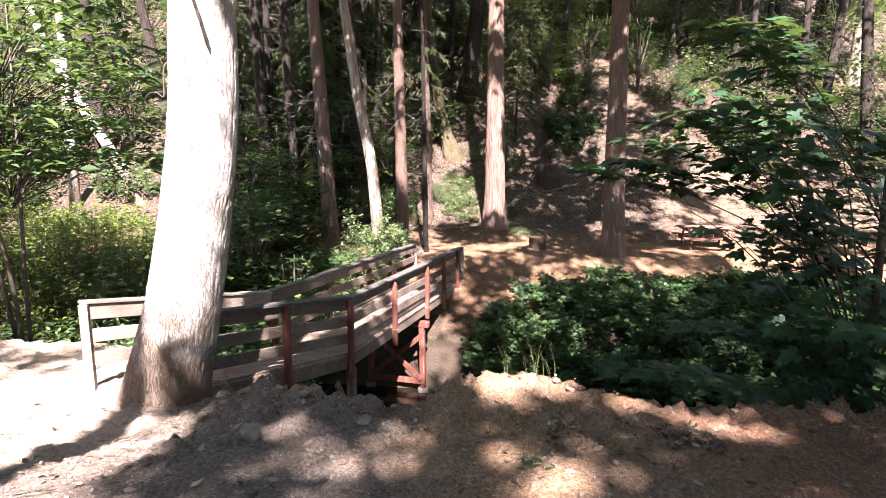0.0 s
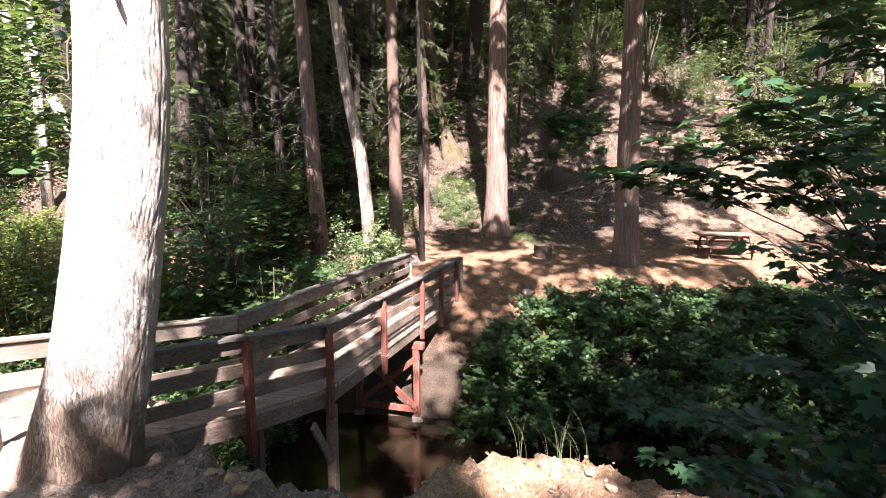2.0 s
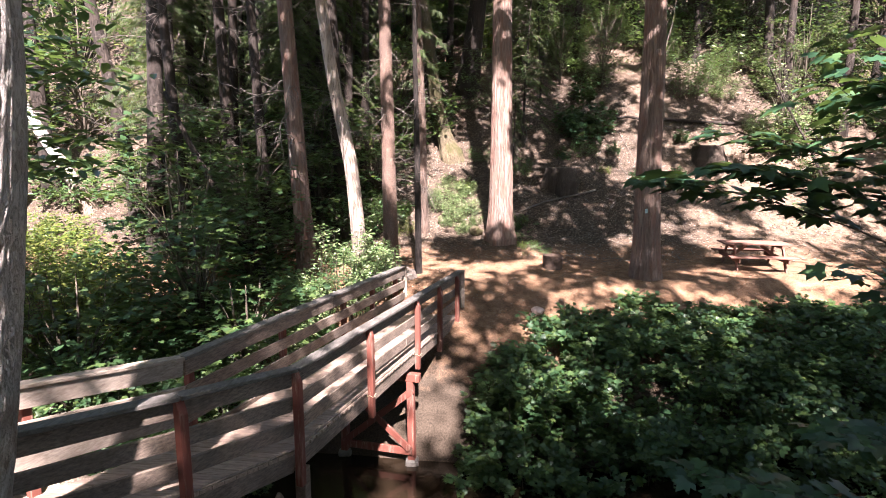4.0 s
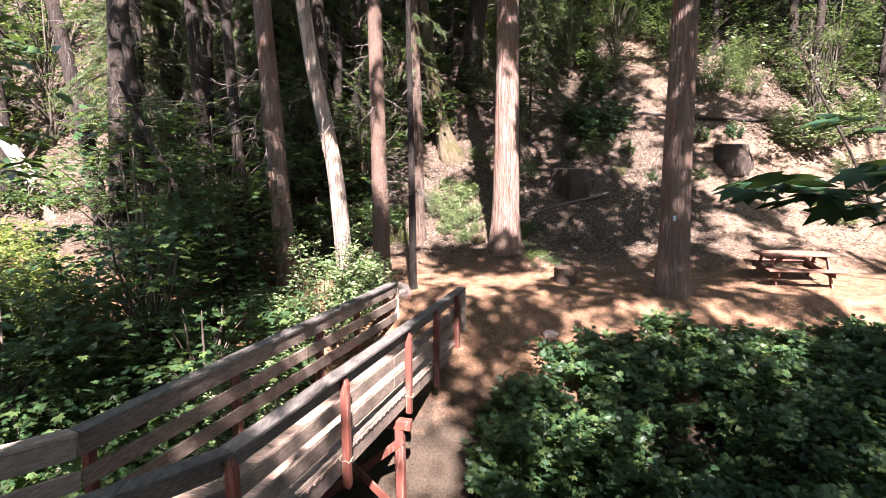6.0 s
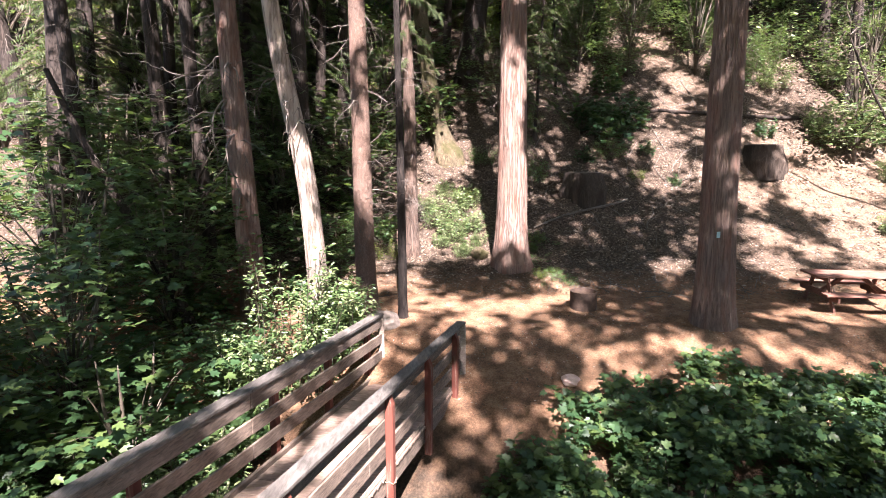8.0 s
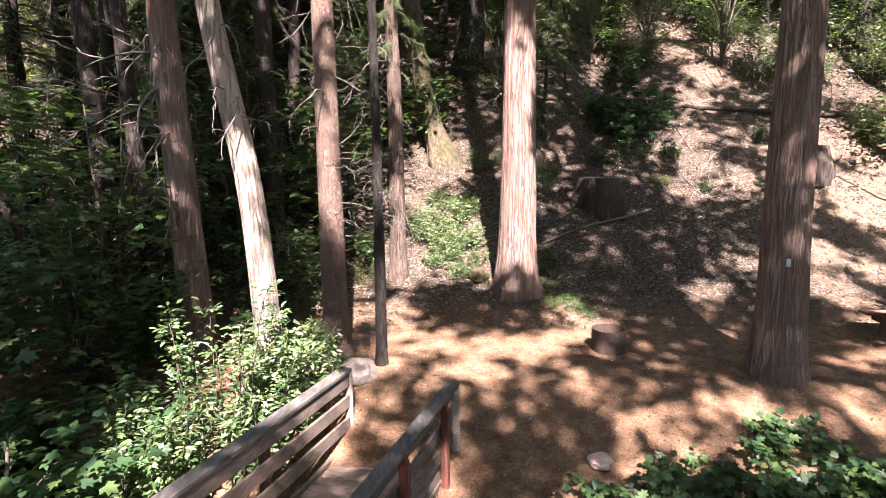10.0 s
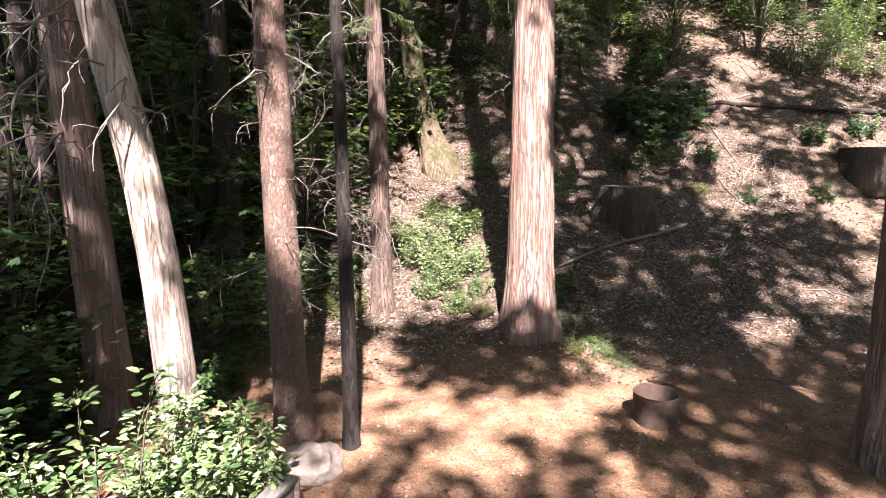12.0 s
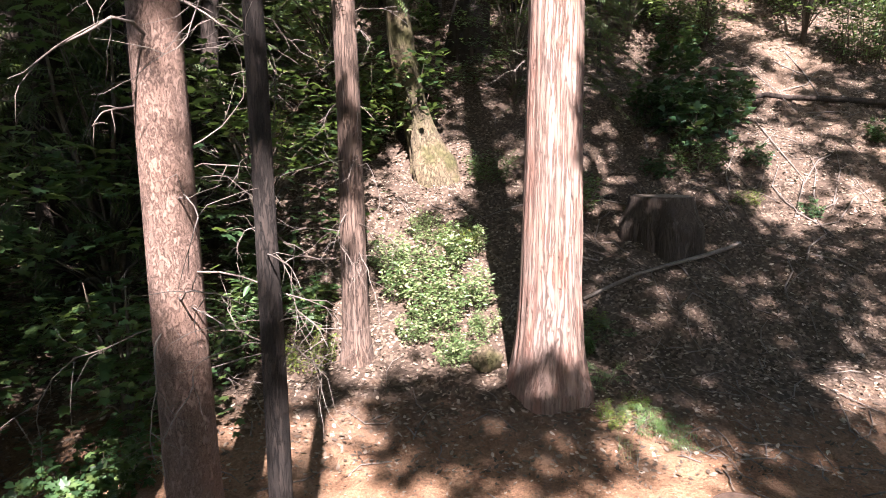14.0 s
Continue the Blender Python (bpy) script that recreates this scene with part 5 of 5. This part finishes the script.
# young conifers and slim trees up the slope
YC = conifer("young_conifer", "young conifer with grey-green drooping fronds", 3.25, 26.2, 6.0, 0.06, 1.25, 62, 16, 0.3, "young conifers")
for x, y, s in ((2.7, 24.7, 0.5), (3.0, 28.6, 1.1), (4.3, 28.2, 0.8), (4.9, 31.0, 1.3), (2.6, 31.0, 1.2)):
    copy_thing(YC, turned(x, y, s))
for x, y, s in ((7.15, 29.2, 0.75), (5.6, 32.2, 1.0), (8.6, 34.8, 1.0), (10.3, 32.8, 0.9), (15.4, 28.0, 0.8), (12.4, 32.2, 1.0), (6.6, 34.4, 1.1)):
    copy_thing(RL, turned(x, y, s))
for i in range(22):
    x, y = rng.uniform(4.5, 12), rng.uniform(32, 41)
    x += (2.6 if x > 9 else -2.6) * (abs(x - 9) < 1.4 and y < 35)
    copy_thing(proto[rng.integers(0, 3), rng.integers(0, 3)], turned(x, y, rng.uniform(0.6, 1.3)))
# ferns at the foot of the sunlit cedar
for x, y, r, h in ((2.8, 20.55, 0.3, 0.34), (3.15, 20.35, 0.24, 0.26), (2.6, 21.3, 0.26, 0.32), (2.95, 22.3, 0.3, 0.4)):
    shrub("fern", "bright green fern at the foot of a cedar", "fern", (x, y, ground_z(x, y)), r, h, 12, 4, LEAF_FROND, 0.22, M_OVAL, "ferns")
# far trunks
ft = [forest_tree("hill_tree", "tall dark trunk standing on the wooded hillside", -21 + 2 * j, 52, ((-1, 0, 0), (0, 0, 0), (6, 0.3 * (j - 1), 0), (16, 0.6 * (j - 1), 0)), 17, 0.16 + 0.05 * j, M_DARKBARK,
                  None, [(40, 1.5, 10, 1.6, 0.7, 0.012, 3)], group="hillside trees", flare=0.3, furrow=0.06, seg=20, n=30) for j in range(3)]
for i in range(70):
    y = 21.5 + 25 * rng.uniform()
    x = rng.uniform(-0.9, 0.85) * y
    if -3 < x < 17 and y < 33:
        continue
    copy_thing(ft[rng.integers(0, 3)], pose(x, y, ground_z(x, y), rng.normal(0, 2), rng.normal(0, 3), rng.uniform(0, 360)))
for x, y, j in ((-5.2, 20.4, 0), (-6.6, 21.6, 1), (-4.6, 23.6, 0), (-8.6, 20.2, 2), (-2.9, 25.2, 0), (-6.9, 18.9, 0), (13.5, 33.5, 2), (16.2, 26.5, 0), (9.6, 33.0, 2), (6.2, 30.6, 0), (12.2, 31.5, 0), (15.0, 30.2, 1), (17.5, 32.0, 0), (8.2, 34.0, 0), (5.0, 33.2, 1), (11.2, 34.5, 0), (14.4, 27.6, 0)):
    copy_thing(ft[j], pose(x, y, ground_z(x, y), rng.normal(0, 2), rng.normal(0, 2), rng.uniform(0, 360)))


# ---------------------------------------------------------------- picnic table
table = thing("picnic_table", "brown wooden picnic table with attached benches on bare earth", "picnic table", (8.76, 18.82, 0.03), rz=-8)
def tpart(name, p, q, w, h, side=None, label=""):
    part(name, beam_bm(p, q, w, h, side=side, bev=0.006, wob=0.002), M_TABLE, table, label)
for k in range(5):
    y = -0.3 + 0.15 * k
    tpart("tabletop_board", (-0.86, y, 0.75), (0.86, y, 0.75), 0.14, 0.04)
for s in (-1, 1):
    for k in range(2):
        y = s * (0.62 + 0.145 * k)
        tpart("bench_board", (-0.86, y, 0.45), (0.86, y, 0.45), 0.135, 0.04)
for x in (-0.62, 0.62):
    tpart("bench_support", (x, -0.8, 0.405), (x, 0.8, 0.405), 0.04, 0.13)
    tpart("top_support", (x, -0.35, 0.705), (x, 0.35, 0.705), 0.04, 0.09)
    for s in (-1, 1):
        tpart("leg", (x + 0.042, s * 0.62, 0.0), (x + 0.042, s * 0.26, 0.7), 0.04, 0.1, side=(1, 0, 0))
        tpart("brace", (x * 0.95, s * 0.02, 0.4), (x * 0.35, s * 0.02, 0.7), 0.04, 0.08)

# fire ring
ring = thing("fire_ring", "rusty open steel fire ring on bare earth", "fire ring", (3.15, 18.74, ground_z(3.15, 18.74) - 0.02))
bm = bmesh.new()
seg, prof = 40, ((0.275, 0.0), (0.275, 0.37), (0.281, 0.374), (0.281, 0.38), (0.262, 0.38), (0.262, 0.0))
rows = [[bm.verts.new((r * math.cos(2 * math.pi * k / seg), r * math.sin(2 * math.pi * k / seg), z)) for k in range(seg)] for r, z in prof]
for a, b in zip(rows, rows[1:]):
    for k in range(seg):
        bm.faces.new((a[k], a[(k + 1) % seg], b[(k + 1) % seg], b[k]))
bmesh.ops.recalc_face_normals(bm, faces=bm.faces)
part("steel_wall", bm, M_RUST, ring)
bm = bmesh.new()
bmesh.ops.create_grid(bm, x_segments=14, y_segments=14, size=0.2)
for v in bm.verts:
    v.co.z = 0.12 + 0.03 * noise.noise(v.co * 9)
part("ash_bed", bm, M_CONCRETE, ring, "grey ash")

# stumps
def stump(name, label, x, y, r, h):
    ob = thing(name, label, "tree stump", (x, y, ground_z(x, y)))
    path = [Vector((0, 0, z)) for z in np.linspace(-0.6, h, 20)]
    radii = [r * (1 + 0.45 * math.exp(-max(0, p.z) / (r * 0.6))) for p in path]
    def ridge(t, p):
        return 1 + 0.3 * math.exp(-max(0, p.z) / (r * 0.8)) * noise.noise(Vector((math.cos(t) * 1.8, math.sin(t) * 1.8, x))) + 0.12 * noise.noise(Vector((math.cos(t) * 3, math.sin(t) * 3, p.z * 0.6 + x))) + 0.05 * noise.noise(Vector((math.cos(t) * 12, math.sin(t) * 12, p.z + x)))
    v, f = tube_data(path, radii, 72, ridge)
    mesh_object("stump_wood", v, f, M_OLDWOOD, ob)
    top = [Vector((0, 0, h + z)) for z in (-0.02, 0.006, 0.012)]
    v, f = tube_data(top, [r * 0.93, r * 0.93, r * 0.88], 72, lambda t, p: ridge(t, Vector((0, 0, h))))
    tagged(mesh_object("cut_face", v, f, M_CUT, ob), "grey-brown sawn face")
stump("tree_stump", "large old weathered tree stump on the slope", 4.42, 24.3, 0.5, 0.5)
stump("tree_stump", "broad decayed tree stump among dry leaves", 10.3, 25.3, 0.5, 0.5)

# fallen logs and branch
def fallen(name, label, pts, r0, r1, bark):
    ob = thing(name, label, "fallen log", pts[0])
    path = [Vector(pts[0]).lerp(Vector(pts[1]), t) - Vector(pts[0]) + Vector((0, 0, 0.06 * math.sin(5 * t))) for t in np.linspace(0, 1, 20)]
    for q, r in zip(path, np.linspace(r0, r1, 20)):
        q.z = max(q.z, ground_z(q.x + pts[0][0], q.y + pts[0][1]) + 0.6 * r - pts[0][2])
    v, f = tube_data(path, list(np.linspace(r0, r1, 20)), 16, lambda t, p: 1 + 0.15 * noise.noise(Vector((math.cos(t) * 2, p.x * 2, math.sin(t) * 2))))
    mesh_object("log_wood", v, f, bark, ob)
def over(x, y, d):
    return (x, y, ground_z(x, y) + d)
fallen("fallen_branch", "pale fallen branch lying on leaf litter", [over(2.75, 22.8, 0.06), over(5.65, 23.9, 0.12)], 0.024, 0.034, M_TWIG)
fallen("fallen_log", "dark fallen log lying across the slope", [over(7.1, 27.3, 0.07), over(13.5, 26.8, 0.07)], 0.055, 0.07, M_DARKBARK)

# small marker plate on the cedar
plate = thing("marker_plate", "small pale blue plate nailed to a cedar trunk", "sign", (5.2, 17.39, 1.72))
part("plate", beam_bm((0, 0, 0), (0, 0, 0.11), 0.07, 0.006, side=(1, 0.2, 0), bev=0.0), plain_mat("plate_blue", (0.3, 0.42, 0.46), (0.4, 0.52, 0.55), 30), plate)


# ---------------------------------------------------------------- rocks and litter
def rock(name, label, x, y, r, mat, flat=0.6, sink=0.3, group=""):
    bm = bmesh.new()
    bmesh.ops.create_icosphere(bm, subdivisions=3, radius=r)
    o = Vector((x * 3, y * 3, 0))
    for v in bm.verts:
        d = v.co.normalized()
        v.co *= 1 + 0.3 * noise.noise(d * 1.4 + o) + 0.1 * noise.noise(d * 4 + o)
        v.co.z *= flat
    me = bpy.data.meshes.new(name)
    bm.to_mesh(me)
    bm.free()
    me.materials.append(mat)
    ob = new(name, me)
    ob.location = (x, y, ground_z(x, y) + r * flat * (1 - 2 * sink))
    return tagged(ob, label, "rock", group)
rock("boulder", "pale boulder half sunk beside the trail", -0.92, 17.7, 0.34, M_ROCK, 0.6)
rock("rock", "pink rock at the edge of the brambles", 2.31, 16.1, 0.15, M_PINKROCK, 0.6, 0.15)
rock("mossy_rock", "mossy rock at the foot of a cedar", 1.18, 21.7, 0.22, M_MOSSY, 0.8)
rock("rock", "grey rock lying on the earth bank", -1.5, 4.2, 0.11, M_ROCK, 0.6, 0.35)
rock("rock", "small grey rock on the earth bank", -0.62, 4.25, 0.06, M_ROCK, 0.6, 0.35)


def scatter(name, label, count, xr, yr, shape, size, mat, lift=0.008, tilt=0.25, ok=None):
    x, y = rng.uniform(*xr, count), rng.uniform(*yr, count)
    if ok:
        k = ok(x, y)
        x, y = x[k], y[k]
    z = np.array([ground_z(a, b) for a, b in zip(x, y)]) + lift
    a = rng.uniform(0, 2 * math.pi, len(x))
    d = np.stack([np.cos(a), np.sin(a), rng.normal(0, tilt, len(x))], 1)
    up = np.array([0, 0, 1]) + jitter(len(x), tilt)
    slope = np.clip((y - 20.5) / 4, 0, 1)[:, None]
    up = up + slope * [0, -0.6, 0]
    ob = leaves(name, shape, np.stack([x, y, z], 1), d, up, size * rng.uniform(0.5, 1.3, len(x)), mat)
    return tagged(ob, label, "leaf litter", kind="stuff")
scatter("leaf_litter", "dry brown leaves scattered over the slope", 56000, (-9, 15), (19.8, 32), LEAF_DRY, 0.075, M_LITTER)
scatter("leaf_litter", "sparse dry leaves on the picnic ground", 8000, (-3, 13), (15.5, 20), LEAF_DRY, 0.045, M_LITTER)
scatter("leaf_litter", "dry leaves on the earth bank", 1300, (-6, 6), (1.5, 6), LEAF_DRY, 0.075, M_LITTER)


def stick_mesh(name, label, count, xr, yr, length, rad, mat):
    tubes = []
    for i in range(count):
        x, y = rng.uniform(*xr), rng.uniform(*yr)
        a, ln = rng.uniform(0, 2 * math.pi), length * rng.uniform(0.3, 1.2)
        pts = []
        for k in range(4):
            px, py = x + math.cos(a) * ln * k / 3, y + math.sin(a) * ln * k / 3
            pts.append((px, py, ground_z(px, py) + rad * 1.2 + 0.01 * k * rng.uniform()))
            a += rng.normal(0, 0.2)
        tubes.append((pts, [rad, rad, rad * 0.8, rad * 0.4], 4))
    return tagged(join_tubes(name, tubes, mat, None), label, "fallen twigs", kind="stuff")
stick_mesh("fallen_twigs", "dry twigs scattered on the leaf litter", 420, (-6, 13), (19.5, 29), 0.6, 0.009, M_TWIG)
stick_mesh("fallen_twigs", "long dead branches lying on the slope", 46, (2.2, 9), (22.5, 29), 1.7, 0.016, M_TWIG)
stick_mesh("fallen_twigs", "heap of dry sticks at the foot of the slope", 36, (3.2, 5.8), (19.6, 22.0), 0.7, 0.009, M_TWIG)
stick_mesh("fallen_twigs", "small twigs on the earth bank", 120, (-4, 6), (2, 5.6), 0.3, 0.005, M_TWIG)


def stones(name, label, count, xr, yr, size, mat, ok=None):
    """Loose angular stones as one mesh."""
    bm = bmesh.new()
    bmesh.ops.create_icosphere(bm, subdivisions=1, radius=0.5)
    base = np.array([v.co[:] for v in bm.verts])
    faces = np.array([[v.index for v in f.verts] for f in bm.faces])
    bm.free()
    vs, fs = [], []
    for i in range(count):
        x, y = rng.uniform(*xr), rng.uniform(*yr)
        if ok and not ok(x, y):
            continue
        s = size * rng.uniform(0.25, 1) ** 2 * 1.6
        q = base * rng.uniform(0.7, 1.25, (len(base), 1)) * [s, s * rng.uniform(0.6, 1), s * rng.uniform(0.4, 0.8)]
        a = rng.uniform(0, 6.28)
        q = q @ np.array([[math.cos(a), -math.sin(a), 0], [math.sin(a), math.cos(a), 0], [0, 0, 1]])
        fs.append(faces + len(vs) * len(base))
        vs.append(q + [x, y, ground_z(x, y) + 0.12 * s])
    ob = mesh_object(name, np.concatenate(vs), [tuple(int(i) for i in f) for f in np.concatenate(fs)], mat, None, False)
    return tagged(ob, label, "stones", kind="stuff")
stones("loose_stones", "loose angular stones on the earth bank", 1500, (-3.2, 1.2), (2.0, 6.0), 0.03, M_ROCK)
stones("earth_clods", "crumbled brown clods on the earth bank", 4500, (-5.5, 6), (2.0, 6.0), 0.02, M_CLOD)
stones("earth_clods", "clods and stones along the broken edge of the bank", 260, (-2.4, 5), (4.7, 6.3), 0.09, M_CLOD)
stones("loose_stones", "pale pebbles on the picnic ground", 140, (-2, 12), (15.8, 20.5), 0.022, M_PINKROCK)
stones("loose_stones", "dark stones in the creek bed", 300, (-5, 10), (7.6, 13), 0.22, M_ROCK)
scatter("leaf_litter", "drift of curled grey leaves on the bank", 90, (0.75, 1.15), (3.75, 4.1), LEAF_DRY, 0.062, M_LITTER, 0.012, 0.45)
scatter("leaf_litter", "drift of curled grey leaves on the bank", 110, (1.6, 2.1), (3.8, 4.2), LEAF_DRY, 0.062, M_LITTER, 0.012, 0.45)


# ---------------------------------------------------------------- small plants on the bank
def grass_clump(name, label, x, y, height, count):
    ob = thing(name, label, "grass", (x, y, ground_z(x, y) - 0.02))
    verts, faces = [], []
    for i in range(count):
        a, b = rng.uniform(0, 2 * math.pi), rng.uniform(0, 2 * math.pi)
        h, out = height * rng.uniform(0.5, 1.1), height * rng.uniform(0.1, 0.55)
        base = Vector((0.1 * math.cos(b), 0.1 * math.sin(b), 0))
        s = Vector((-math.sin(a), math.cos(a), 0)) * 0.0022
        o = len(verts)
        for k in range(6):
            q = k / 5
            p = base + Vector((math.cos(a), math.sin(a), 0)) * out * q ** 2 + Vector((0, 0, h * (q - 0.3 * q ** 3)))
            verts += [p - s * (1 - 0.9 * q), p + s * (1 - 0.9 * q)]
        faces += [(o + 2 * k, o + 2 * k + 1, o + 2 * k + 3, o + 2 * k + 2) for k in range(5)]
    tagged(mesh_object("tuft", verts, faces, M_GRASS, ob), kind="stuff")


grass_clump("grass_clump", "thin pale grass stalks at the edge of the bank", 0.95, 5.02, 0.7, 12)
grass_clump("grass_clump", "few dry grass stalks at the edge of the bank", 0.68, 5.05, 0.55, 8)
grass_clump("grass_clump", "green grass at the foot of a cedar", 2.6, 20.1, 0.35, 40)
shrub("seedling", "small bluish-green seedling on the earth bank", "seedling", (0.62, 3.55, ground_z(0.62, 3.55)), 0.09, 0.22, 5, 7, LEAF_OVAL, 0.06, M_NEARMAPLE)
